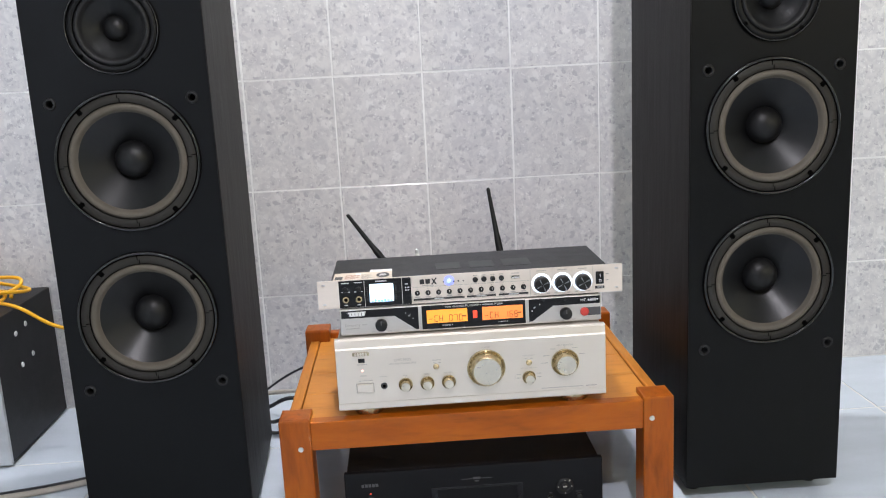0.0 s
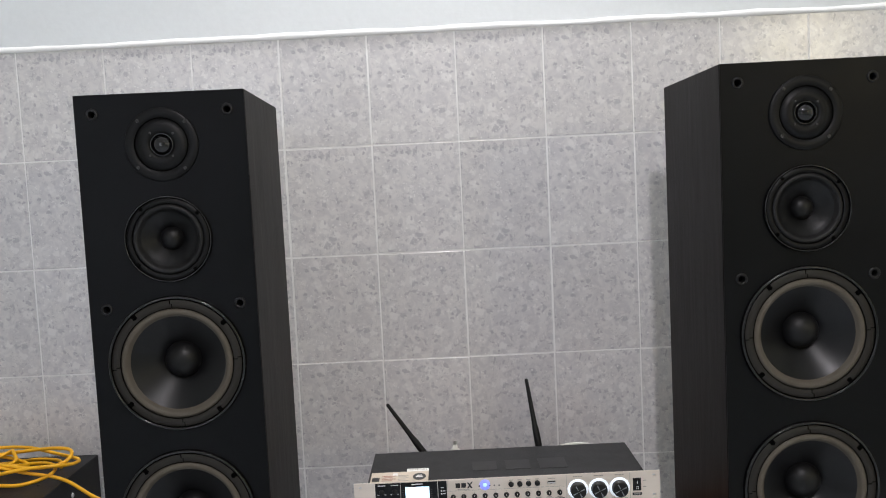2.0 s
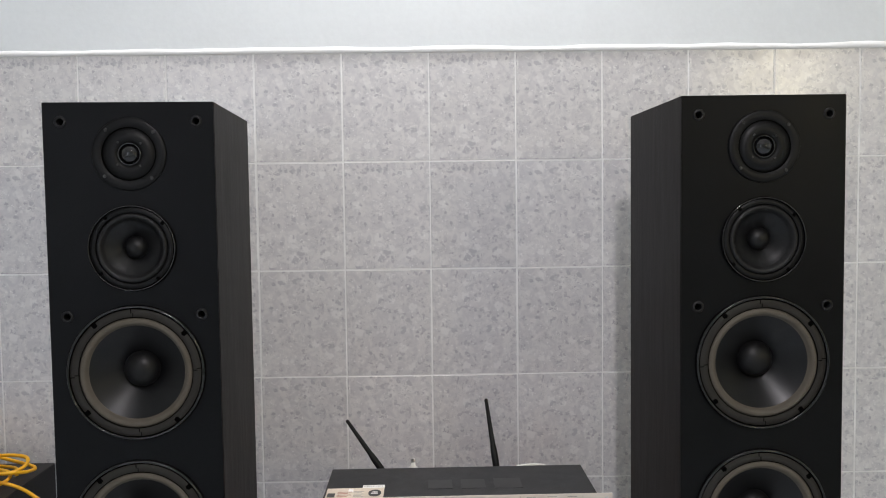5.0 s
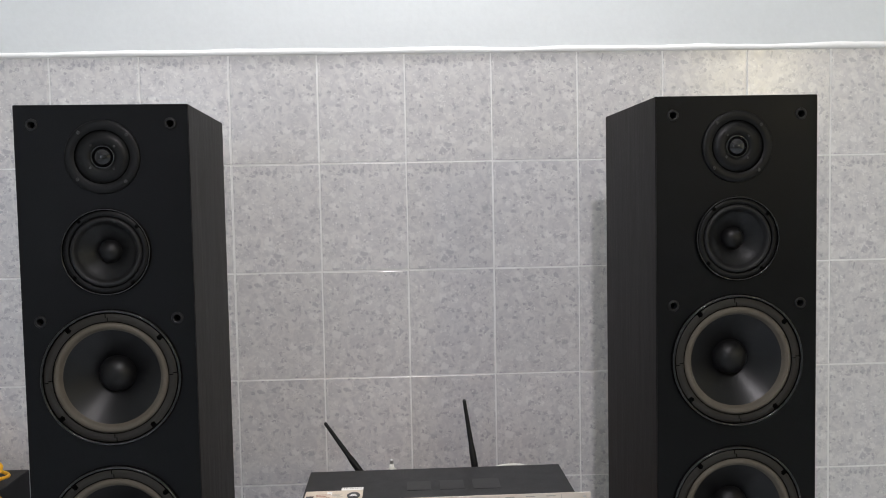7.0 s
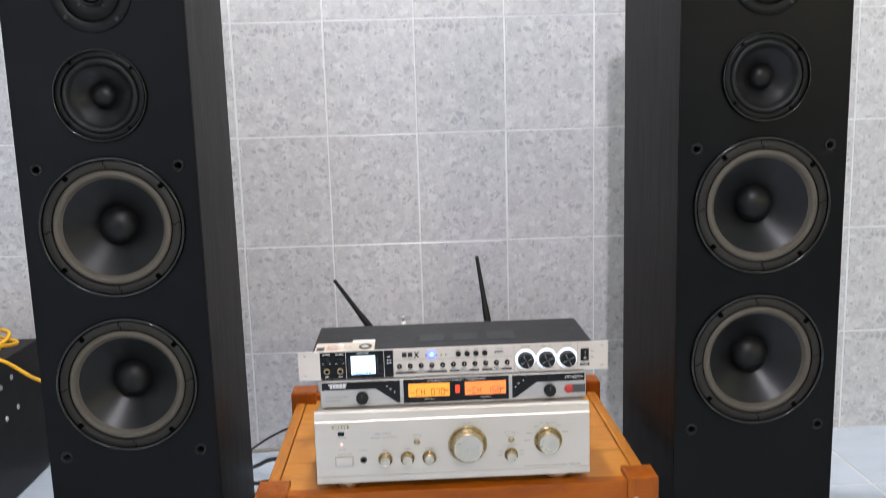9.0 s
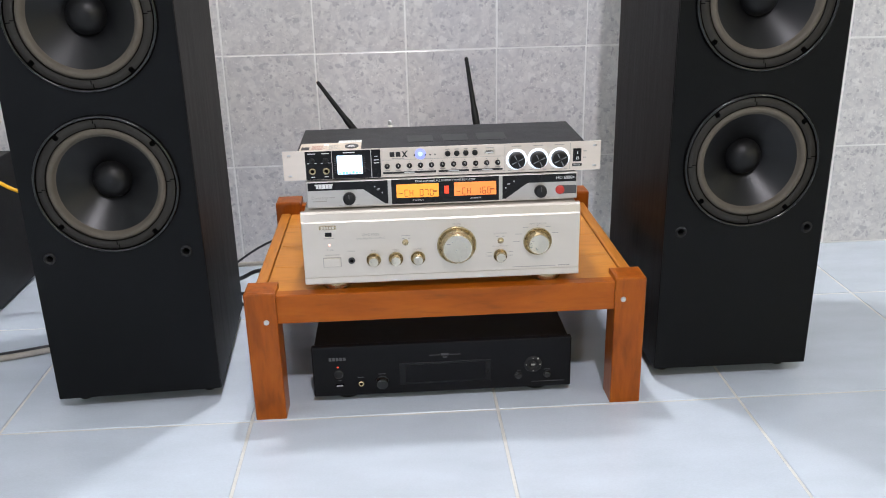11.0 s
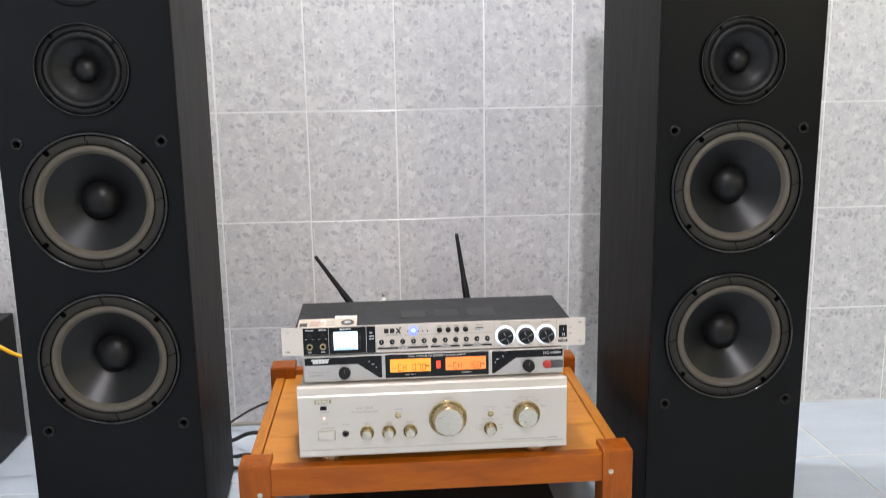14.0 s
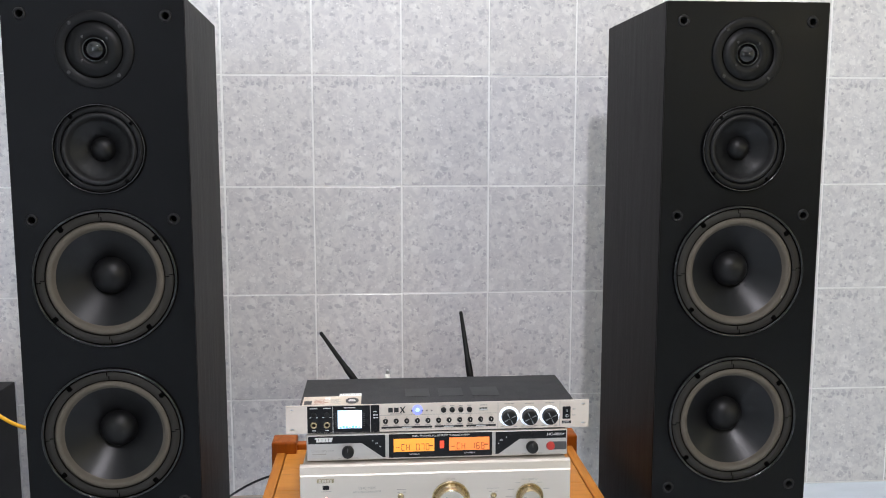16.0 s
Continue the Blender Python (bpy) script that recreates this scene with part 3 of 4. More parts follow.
def wooden_stand():
    st = thing("wooden_stand", "low varnished orange-brown timber stand with thick legs", "table", (0, 0, 0))
    w = 0.050
    for x in (TX0, TX1 - w):
        for y in (TY0, TY1 - w):
            bm = box((x, y, 0), (x + w, y + w, 0.2235 if y == TY0 else 0.2395))
            top = [e for e in bm.edges if all(v.co.z > 0.2 for v in e.verts)]
            bmesh.ops.bevel(bm, geom=top, offset=0.0045, segments=2, affect="EDGES", profile=0.6)
            up = [e for e in bm.edges if abs(e.verts[0].co.z - e.verts[1].co.z) > 0.1]
            bmesh.ops.bevel(bm, geom=up, offset=0.0025, segments=2, affect="EDGES", profile=0.5)
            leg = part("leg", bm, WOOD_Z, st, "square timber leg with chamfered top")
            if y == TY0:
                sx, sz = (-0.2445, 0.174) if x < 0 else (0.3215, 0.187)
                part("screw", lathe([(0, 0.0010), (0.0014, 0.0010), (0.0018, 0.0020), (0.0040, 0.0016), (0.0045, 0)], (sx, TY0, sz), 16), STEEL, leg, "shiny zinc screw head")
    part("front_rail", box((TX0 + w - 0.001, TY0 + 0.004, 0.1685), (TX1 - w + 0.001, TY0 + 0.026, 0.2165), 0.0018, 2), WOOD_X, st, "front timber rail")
    part("back_rail", box((TX0 + w - 0.001, TY1 - 0.026, 0.1685), (TX1 - w + 0.001, TY1 - 0.004, 0.2260), 0.0018, 2), WOOD_X, st, "back timber rail")
    for x, inner in ((TX0 + 0.010, 1), (TX1 - 0.010 - 0.019, -1)):
        bm = box((x, TY0 + w - 0.001, 0.1685), (x + 0.019, TY1 - w + 0.001, 0.2168))
        edge = [e for e in bm.edges if all(v.co.z > 0.2160 for v in e.verts) and abs(e.verts[0].co.y - e.verts[1].co.y) > 0.1]
        bmesh.ops.bevel(bm, geom=edge, offset=0.003, segments=2, affect="EDGES", profile=0.5)
        part("side_rail", bm, WOOD_Y_SHEEN, st, "side timber rail flush with the shelf")
    # boards of the shelf
    y = TY0 + 0.0265
    for k in range(4):
        d = (TY1 - 0.0265 - (TY0 + 0.0265)) / 4
        part("board", box((TX0 + 0.0305, y + k * d + 0.0003, 0.196), (TX1 - 0.0305, y + (k + 1) * d - 0.0003, SHELF), 0.0006), WOOD_SHELF_SHEEN, st)
    return st


wooden_stand()


# ---- silver amplifier on the stand ----
def knob(name, u, v, r, length, parent, body=GOLD, face=BRUSHED, recess=0.0, y=0.0, label=""):
    """A turned knob at (u, v) on a front face at y, with a bright face, in a shallow dished recess."""
    kn = part(name, lathe([(r * 1.02, 0), (r * 1.02, length * 0.25), (r * 0.97, length * 0.3), (r * 0.95, length * 0.9), (r * 0.90, length), (r * 0.86, length)], (u, y, v), 36), body, parent, label, True)
    part("knob_face", lathe([(0, length - 0.0014), (r * 0.80, length - 0.0004), (r * 0.86, length)], (u, y, v), 36), face, kn, "spun metal face")
    part("pointer", box((u - r * 0.66, y - length - 0.0003, v + r * 0.30), (u - r * 0.42, y - length + 0.0004, v + r * 0.36)), GREYPAINT, kn)
    if recess:
        part("recess_ring", lathe([(r * 1.0, 0.0006), (recess * 0.90, 0.0008), (recess * 0.93, 0.0026), (recess * 0.97, 0.0030), (recess, 0.0004)], (u, y, v), 48), GOLD, kn, "gold rim round the knob", True)
    return kn


def stereo_amplifier():
    w, z0, z1, d = 0.430, 0.0150, 0.1325, 0.39
    am = thing("stereo_amplifier", "champagne silver stereo amplifier with gold knobs on the timber stand", "amplifier", (-0.1800, -0.695, SHELF), 0.1)
    bm = box((0.004, 0.012, z0 + 0.002), (w - 0.004, 0.405, z1 - 0.001), 0.003, 2)
    part("casing", bm, CHAMPAGNE, am, "champagne metal casing")
    # faceplate: upright field, sloping top lip and a lower groove
    prof = [(0.012, z0), (0.002, z0), (0.0, z0 + 0.002), (0.0, z0 + 0.0115), (0.0012, z0 + 0.0120), (0.0012, z0 + 0.0128), (0.0, z0 + 0.0133), (0.0, z1 - 0.0165), (0.0014, z1 - 0.0145), (0.0040, z1 - 0.0030), (0.0070, z1), (0.012, z1)]
    bm = bmesh.new()
    a = [bm.verts.new((0.0, y, z)) for y, z in prof]
    b = [bm.verts.new((w, y, z)) for y, z in prof]
    bm.faces.new(a)
    bm.faces.new(b[::-1])
    for k in range(len(prof)):
        j = (k + 1) % len(prof)
        bm.faces.new((a[k], a[j], b[j], b[k]))
    side = [e for e in bm.edges if abs(e.verts[0].co.x - e.verts[1].co.x) < 1e-6 and max(v.co.y for v in e.verts) < 0.011 and e.calc_length() > 0.02]
    bmesh.ops.bevel(bm, geom=side, offset=0.0025, segments=2, affect="EDGES", profile=0.5)
    face = part("faceplate", bm, CHAMPAGNE, am, "champagne aluminium faceplate")
    part("name_plate", box((0.027, -0.0008, z0 + 0.0905), (0.053, 0.0004, z0 + 0.0965)), GOLD, face, "small gold plate")
    bars([(0.0315 + 0.0043 * k, z0 + 0.0935, 0.0032, 0.0042) for k in range(5)], -0.0012, CHAMPAGNE, face, "plate_mark")
    part("remote_window", box((0.0355, -0.0006, z0 + 0.0790), (0.0457, 0.0004, z0 + 0.0858), 0.0003), BLACKPANEL, face, "dark remote window")
    part("power_light", lathe([(0, 0.0012), (0.0016, 0.0008), (0.0020, 0)], (0.0410, 0, z0 + 0.0655), 14), LEDPINK, face, "lit red power light")
    bm = box((0.0300, -0.0005, z0 + 0.0290), (0.0580, 0.0004, z0 + 0.0450), 0.0003)
    part("power_button_rim", bm, GREYPAINT, face)
    part("power_button", box((0.0312, -0.0034, z0 + 0.0301), (0.0568, 0.0004, z0 + 0.0439), 0.0008, 2), CHAMPAGNE, face, "rectangular power button")
    jack = part("headphone_jack", lathe([(0.0026, -0.004), (0.0026, 0.0016), (0.0032, 0.0022), (0.0050, 0.0018), (0.0054, 0)], (0.0740, 0, z0 + 0.0385), 24), SCREW, face, "headphone jack", True)
    part("jack_hole", lathe([(0, 0.0006), (0.0027, 0.0006)], (0.0740, 0, z0 + 0.0385), 16), HOLE, jack)
    for u in (0.1080, 0.1425, 0.1768):
        knob("tone_knob", u, z0 + 0.0385, 0.0082, 0.0130, face, GOLD, BRUSHED, 0.0113)
    knob("record_selector", 0.3055, z0 + 0.0370, 0.0082, 0.0130, face, GOLD, BRUSHED, 0.0108)
    knob("volume_knob", 0.2375, z0 + 0.0570, 0.0252, 0.0190, face, GOLD, BRUSHED, 0.0308, label="large gold volume knob")
    knob("input_selector", 0.3640, z0 + 0.0580, 0.0176, 0.0160, face, GOLD, BRUSHED, 0.0225, label="gold selector knob")
    for u, v in ((0.1580, 0.0650), (0.3060, 0.0615)):
        part("push_button", lathe([(0, 0.0042), (0.0030, 0.0042), (0.0034, 0.0036), (0.0036, 0.001), (0.0046, 0.0010), (0.0050, 0)], (u, 0, z0 + v), 20), GOLD, face, "small gold push button", True)
    words("UHC MOS", 0.0060, (0.1050, -0.0004, z0 + 0.0800), GREYPAINT, face)
    words("Ultra High Current MOS", 0.0043, (0.1050, -0.0004, z0 + 0.0740), GREYPAINT, face)
    words("VOLUME", 0.0034, (0.2375, -0.0004, z0 + 0.0915), GREYPAINT, face)
    words("INPUT SELECTOR", 0.0034, (0.3640, -0.0004, z0 + 0.0870), GREYPAINT, face)
    words("BASS", 0.0030, (0.1080, -0.0004, z0 + 0.0535), GREYPAINT, face)
    words("TREBLE", 0.0030, (0.1425, -0.0004, z0 + 0.0535), GREYPAINT, face)
    words("BALANCE", 0.0030, (0.1768, -0.0004, z0 + 0.0535), GREYPAINT, face)
    words("PHONES", 0.0030, (0.0740, -0.0004, z0 + 0.0540), GREYPAINT, face)
    words("POWER", 0.0030, (0.0420, -0.0004, z0 + 0.0570), GREYPAINT, face)
    words("SOURCE DIRECT", 0.0028, (0.3055, -0.0004, z0 + 0.0735), GREYPAINT, face)
    words("REC OUT SELECTOR", 0.0028, (0.3055, -0.0004, z0 + 0.0525), GREYPAINT, face)
    small = [(0.159, z0 + 0.076, 0.014, 0.0010), (0.155, z0 + 0.0715, 0.004, 0.0010), (0.164, z0 + 0.0715, 0.004, 0.0010), (0.301, z0 + 0.0685, 0.004, 0.0010), (0.310, z0 + 0.0685, 0.004, 0.0010),
             (0.045, z0 + 0.0490, 0.022, 0.0010), (0.041, z0 + 0.0760, 0.016, 0.0009),
             (0.345, z0 + 0.0815, 0.008, 0.0010), (0.3635, z0 + 0.0840, 0.002, 0.0012), (0.380, z0 + 0.0815, 0.008, 0.0010), (0.334, z0 + 0.071, 0.010, 0.0010), (0.391, z0 + 0.071, 0.010, 0.0010), (0.331, z0 + 0.059, 0.011, 0.0010),
             (0.289, z0 + 0.0425, 0.007, 0.0010), (0.289, z0 + 0.0365, 0.007, 0.0010), (0.322, z0 + 0.0425, 0.007, 0.0010), (0.322, z0 + 0.0365, 0.007, 0.0010), (0.283, z0 + 0.0395, 0.0004, 0.009),
             (0.345, z0 + 0.0165, 0.040, 0.0011), (0.380, z0 + 0.0165, 0.026, 0.0011), (0.406, z0 + 0.0167, 0.018, 0.0016)]
    bars(small, -0.0003, GREYPAINT, face, "fine_print")
    for u in (0.047, w - 0.047):
        for y in (0.035, 0.33):
            part("foot", lathe([(0, 0), (0.0215, 0), (0.0245, 0.003), (0.0250, 0.0100), (0.0225, z0 + 0.003), (0, z0 + 0.003)], (u, y, 0), 32, axis="z"), GOLD, am, "round gold foot", True)
    return am


stereo_amplifier()
AMP_TOP = SHELF + 0.1325


# ---- wireless microphone receiver ----
def microphone_receiver():
    w, z0, h, d = 0.4180, 0.0015, 0.0430, 0.21
    rc = thing("microphone_receiver", "silver and black wireless microphone receiver with two amber displays", "receiver", (-0.1700, -0.677, AMP_TOP), 0.2)
    part("casing", box((0.002, 0.006, z0), (w - 0.002, d, z0 + h), 0.001), BLACKMETAL, rc, "black steel casing")
    face = part("faceplate", box((0, 0, z0), (w, 0.008, z0 + h), 0.0022, 2), SILVER, rc, "satin silver faceplate")
    f = -0.0005
    part("black_panel", prism([(0.003, z0 + 0.0410), (0.1245, z0 + 0.0410), (0.1245, z0 + 0.0045), (0.1200, z0 + 0.0045), (0.0870, z0 + 0.0285), (0.0030, z0 + 0.0285)], f, 0.001), BLACKPANEL, face, "slanted gloss black panel")
    part("black_panel", prism([(0.301, z0 + 0.0410), (0.4155, z0 + 0.0410), (0.4155, z0 + 0.0285), (0.3400, z0 + 0.0285), (0.3060, z0 + 0.0045), (0.3010, z0 + 0.0045)], f, 0.001), BLACKPANEL, face, "slanted gloss black panel")
    win = part("display_window", box((0.1300, f, z0 + 0.0028), (0.2955, 0.001, z0 + 0.0415), 0.0003), BLACKPANEL, face, "gloss black display window")
    for u0, text in ((0.1376, "CH 070"), (0.2262, "CH 166")):
        lcd = part("display", box((u0, f - 0.0006, z0 + 0.0125), (u0 + 0.0648, 0, z0 + 0.0338), 0.0002), LCD if u0 < 0.2 else LCD_RED, win, "lit amber display")
        digits(text, u0 + 0.0150, z0 + 0.0148, f - 0.0010, 0.0046, 0.0100, 0.0078, LCDINK, lcd)
        bars([(u0 + 0.0065, z0 + 0.0195, 0.0060, 0.0010), (u0 + 0.0590, z0 + 0.0215, 0.0070, 0.0022)], f - 0.0011, LCDINK, lcd, "display_mark")
        words("CHANNEL " + ("A" if u0 < 0.2 else "B"), 0.0030, (u0 + 0.0325, f - 0.0003, z0 + 0.0080), WHITEINK, win)
    part("red_button", box((0.2112, f - 0.0018, z0 + 0.0170), (0.2180, 0, z0 + 0.0290), 0.0006), LEDRED, win, "lit red button")
    words("DUAL CHANNEL PLL DIVERSITY WIRELESS SYSTEM", 0.0041, (0.2130, f - 0.0003, z0 + 0.0378), WHITEINK, win)
    words("HC-6800+", 0.0068, (0.4135, f - 0.0003, z0 + 0.0350), WHITEINK, face, align="RIGHT")
    part("maker_mark", prism([(0.0155, z0 + 0.0315), (0.0395, z0 + 0.0315), (0.0420, z0 + 0.0385), (0.0140, z0 + 0.0385), (0.0130, z0 + 0.0365), (0.0160, z0 + 0.0360)], f - 0.0003, 0.0), WHITEINK, face, "plain pale maker's mark")
    bars([(0.0195 + 0.0052 * k, z0 + 0.0348, 0.0007, 0.0050) for k in range(5)], f - 0.0005, BLACKINK, face, "mark_gap")
    words("Diversity", 0.0068, (0.0200, -0.0004, z0 + 0.0170), GREYPAINT, face)
    bars([(0.0385, z0 + 0.0170, 0.009, 0.0010), (0.0200, z0 + 0.0115, 0.022, 0.0014), (0.052, z0 + 0.0040, 0.006, 0.0010), (0.078, z0 + 0.0040, 0.006, 0.0010), (0.347, z0 + 0.0040, 0.006, 0.0010), (0.373, z0 + 0.0040, 0.006, 0.0010)], -0.0004, GREYPAINT, face, "fine_print")
    for u in (0.1105, 0.3105):
        words("SET", 0.0032, (u, f - 0.0003, z0 + 0.0275), WHITEINK, face)
        bars([(u - 0.0060 if u < 0.2 else u + 0.0080, z0 + 0.0320, 0.0016, 0.0016), (u + 0.0055 if u < 0.2 else u - 0.0045, z0 + 0.0220, 0.0016, 0.0016)], f - 0.0003, WHITEINK, face, "arrow_mark")
    for u in (0.0652, 0.3602):
        kn = part("level_knob", lathe([(0, 0.0095), (0.0082, 0.0095), (0.0090, 0.0085), (0.0098, 0.0015), (0.0098, 0)], (u, 0, z0 + 0.0150), 32), PLASTIC, face, "round black level knob", True)
        part("pointer", box((u - 0.0006, -0.0098, z0 + 0.0165), (u + 0.0006, -0.0093, z0 + 0.0230)), DIMINK, kn)
    part("grey_bar", box((0.3905, f, z0 + 0.0090), (0.4165, 0.001, z0 + 0.0225), 0.0005), DIMINK, face, "dark grey bar beside the power button")
    part("power_button", lathe([(0, 0.0032), (0.0058, 0.0032), (0.0068, 0.0024), (0.0070, 0)], (0.3905, 0, z0 + 0.0158), 24), REDKEY, face, "round red power button", True)
    for u in (0.03, w - 0.03):
        for y in (0.03, d - 0.03):
            part("foot", lathe([(0, 0), (0.007, 0), (0.007, z0 + 0.0005), (0, z0 + 0.0005)], (u, y, 0), 12, axis="z"), PLASTIC, rc)
    # aerials stand on the back panel
    for foot, tip in (((0.0930, d + 0.016, 0.036), (0.0085, d + 0.030, 0.1570)), ((0.2895, d + 0.016, 0.036), (0.2690, d + 0.045, 0.1890))):
        base, top = Vector(foot), Vector(tip)
        way = (top - base).normalized()
        bm = lathe([(0, 0), (0.0056, 0), (0.0066, 0.014), (0.0064, 0.040), (0.0060, 0.062), (0.0048, 0.072), (0.0033, (top - base).length - 0.006), (0.0036, (top - base).length - 0.004), (0.0024, (top - base).length), (0, (top - base).length)], segs=14, axis="z")
        bmesh.ops.transform(bm, matrix=Matrix.Translation(base) @ Vector((0, 0, 1)).rotation_difference(way).to_matrix().to_4x4(), verts=bm.verts)
        ant = part("aerial", bm, PLASTIC, rc, "slim tapered black aerial", True)
        bm = lathe([(0, -0.019), (0.0058, -0.019), (0.0060, -0.006), (0.0050, -0.004), (0.0050, 0.004), (0, 0.004)], (foot[0], foot[1] - 0.001, foot[2] - 0.001), 14)
        part("connector", bm, STEEL, ant, "metal connector", True)
    plug = part("rear_plug", lathe([(0, 0), (0.0060, 0), (0.0060, 0.009), (0.0088, 0.010), (0.0088, 0.0145), (0.0048, 0.017), (0.0040, 0.024), (0, 0.024)], (0.1310, d + 0.010, 0.057), 16, axis="z"), WHITECABLE, rc, "white and steel aerial plug", True)
    part("plug_tip", lathe([(0, 0.0238), (0.0036, 0.0238), (0.0030, 0.031), (0, 0.033)], (0.1310, d + 0.010, 0.057), 12, axis="z"), STEEL, plug)
    part("plug_elbow", box((0.1275, d - 0.001, 0.030), (0.1345, d + 0.014, 0.0575), 0.0015), STEEL, plug)
    return rc


microphone_receiver()
RECEIVER_TOP = AMP_TOP + 0.0445


# ---- rack mixer on top ----
def rack_mixer():
    w, z0, h, d = 0.4845, 0.0020, 0.0450, 0.154
    rk = thing("rack_mixer", "silver-fronted rack preamplifier with a lit screen and three ringed knobs", "preamplifier", (-0.2015, -0.674, RECEIVER_TOP), 0.2)
    part("casing", box((0.0215, 0.003, z0), (0.4610, d, z0 + h - 0.001), 0.0008), BLACKMETAL, rk, "black steel casing")
    bm = bmesh.new()
    outer = [bm.verts.new((x, 0, z)) for x, z in ((0, z0), (w, z0), (w, z0 + h), (0, z0 + h))]
    edges = [bm.edges.new((outer[k], outer[(k + 1) % 4])) for k in range(4)]
    for u in (0.0095, w - 0.0095):
        for v in (z0 + 0.0068, z0 + h - 0.0068):
            ring = []
            for k in range(16):
                a = 2 * math.pi * k / 16
                ring.append(bm.verts.new((u + 0.0018 * math.cos(a) + math.copysign(0.0012, math.cos(a)), 0, v + 0.0018 * math.sin(a))))
            edges += [bm.edges.new((ring[k], ring[(k + 1) % 16])) for k in range(16)]
    bmesh.ops.triangle_fill(bm, use_beauty=True, edges=edges)
    ext = bmesh.ops.extrude_face_region(bm, geom=list(bm.faces))
    for v in [g for g in ext["geom"] if isinstance(g, bmesh.types.BMVert)]:
        v.co.y = 0.0030
    face = part("front_panel", bm, ROSESILVER, rk, "champagne silver front panel with slotted ears")
    f = -0.0005
    mic = part("microphone_panel", box((0.0335, f, z0 + 0.0005), (0.0732, 0.001, z0 + h - 0.0010)), BLACKPANEL, face, "gloss black microphone panel")
    part("divider", box((0.0732, f - 0.0002, z0 + 0.0005), (0.0740, 0.001, z0 + h - 0.0010)), SILVER, face)
    dis = part("display_frame", box((0.0740, f, z0 + 0.0005), (0.1322, 0.001, z0 + h - 0.0010)), BLACKPANEL, face, "gloss black display frame")
    part("divider", box((0.1322, f - 0.0002, z0 + 0.0005), (0.1332, 0.001, z0 + h - 0.0010)), SILVER, face)
    side = part("mode_panel", box((0.1332, f, z0 + 0.0005), (0.1470, 0.001, z0 + h - 0.0010)), BLACKPANEL, face, "narrow gloss black mode panel")
    for u in (0.0436, 0.0642):
        j = part("microphone_jack", lathe([(0.0028, 0.0004), (0.0028, 0.0022), (0.0040, 0.0026), (0.0052, 0.0020), (0.0054, 0)], (u, f, z0 + 0.0135), 24), GOLD, mic, "gold microphone jack", True)
        part("jack_hole", lathe([(0, 0.0005), (0.0029, 0.0005)], (u, f, z0 + 0.0135), 14), HOLE, j)
        part("trim_knob", lathe([(0, 0.0030), (0.0034, 0.0030), (0.0040, 0.0020), (0.0042, 0)], (u, f, z0 + 0.0300), 20), PLASTIC, mic, "small black trim knob", True)
        bars([(u, z0 + 0.0405, 0.012, 0.0013), (u - 0.0055, z0 + 0.0258, 0.003, 0.0008), (u + 0.0055, z0 + 0.0258, 0.003, 0.0008), (u, z0 + 0.0045, 0.006, 0.0012)], f - 0.0003, WHITEINK, mic, "fine_print")
    scr = part("screen", box((0.0812, f - 0.0004, z0 + 0.0072), (0.1192, 0, z0 + 0.0365), 0.0003), SCREEN, dis, "lit white screen with blue bars")
    for k in range(7):
        part("screen_bar", box((0.0835 + 0.0050 * k, f - 0.0006, z0 + 0.0080), (0.0870 + 0.0050 * k, f, z0 + 0.0100 + 0.0009 * ((k * 5) % 3))), SCREENBAR, scr)
    bars([(0.1000, z0 + 0.0408, 0.018, 0.0015)], f - 0.0003, WHITEINK, dis, "fine_print")
    bars([(u, z0 + 0.011 + 0.0034 * k, 0.0024, 0.0009) for u in (0.0780, 0.1226) for k in range(7)], f - 0.0003, DIMINK, dis, "scale_mark")
    bars([(0.1400, z0 + 0.0335, 0.0050, 0.0013), (0.1385, z0 + 0.0280, 0.0022, 0.0022), (0.1425, z0 + 0.0280, 0.0040, 0.0012), (0.1385, z0 + 0.0235, 0.0022, 0.0022), (0.1425, z0 + 0.0235, 0.0040, 0.0012)], f - 0.0003, WHITEINK, side, "fine_print")
    # engraved lines between the fields
    for line in ((0.2420, z0 + 0.0268, 0.1880, 0.0005), (0.3365, z0 + h / 2, 0.0006, h - 0.003), (0.4370, z0 + h / 2, 0.0006, h - 0.003), (0.1482, z0 + h / 2, 0.0005, h - 0.004), (0.2420, z0 + 0.0035, 0.1880, 0.0005)):
        bars([line], -0.0002, GREYPAINT, face, "engraved_line")
    # maker's mark as plain shapes
    bm = bmesh.new()
    for x0 in (0.1610, 0.1702):
        box((x0, -0.0006, z0 + 0.0315), (x0 + 0.0072, 0.0004, z0 + 0.0390), bm=bm)
    prism([(0.1792, z0 + 0.0305), (0.1815, z0 + 0.0305), (0.1885, z0 + 0.0405), (0.1862, z0 + 0.0405)], -0.0006, 0.0004, bm)
    prism([(0.1795, z0 + 0.0395), (0.1820, z0 + 0.0395), (0.1880, z0 + 0.0305), (0.1850, z0 + 0.0305)], -0.0009, 0.0004, bm)
    part("maker_mark", bm, BLACKINK, face, "plain black maker's mark")
    bars([(0.1735, z0 + 0.0288, 0.0190, 0.0011)], -0.0004, GREYPAINT, face, "fine_print")
    led = part("blue_light", lathe([(0, 0.0034), (0.0021, 0.0027), (0.0032, 0.0004), (0.0034, 0)], (0.2075, 0, z0 + 0.0345), 18), LEDBLUE, face, "bright blue indicator light", True)
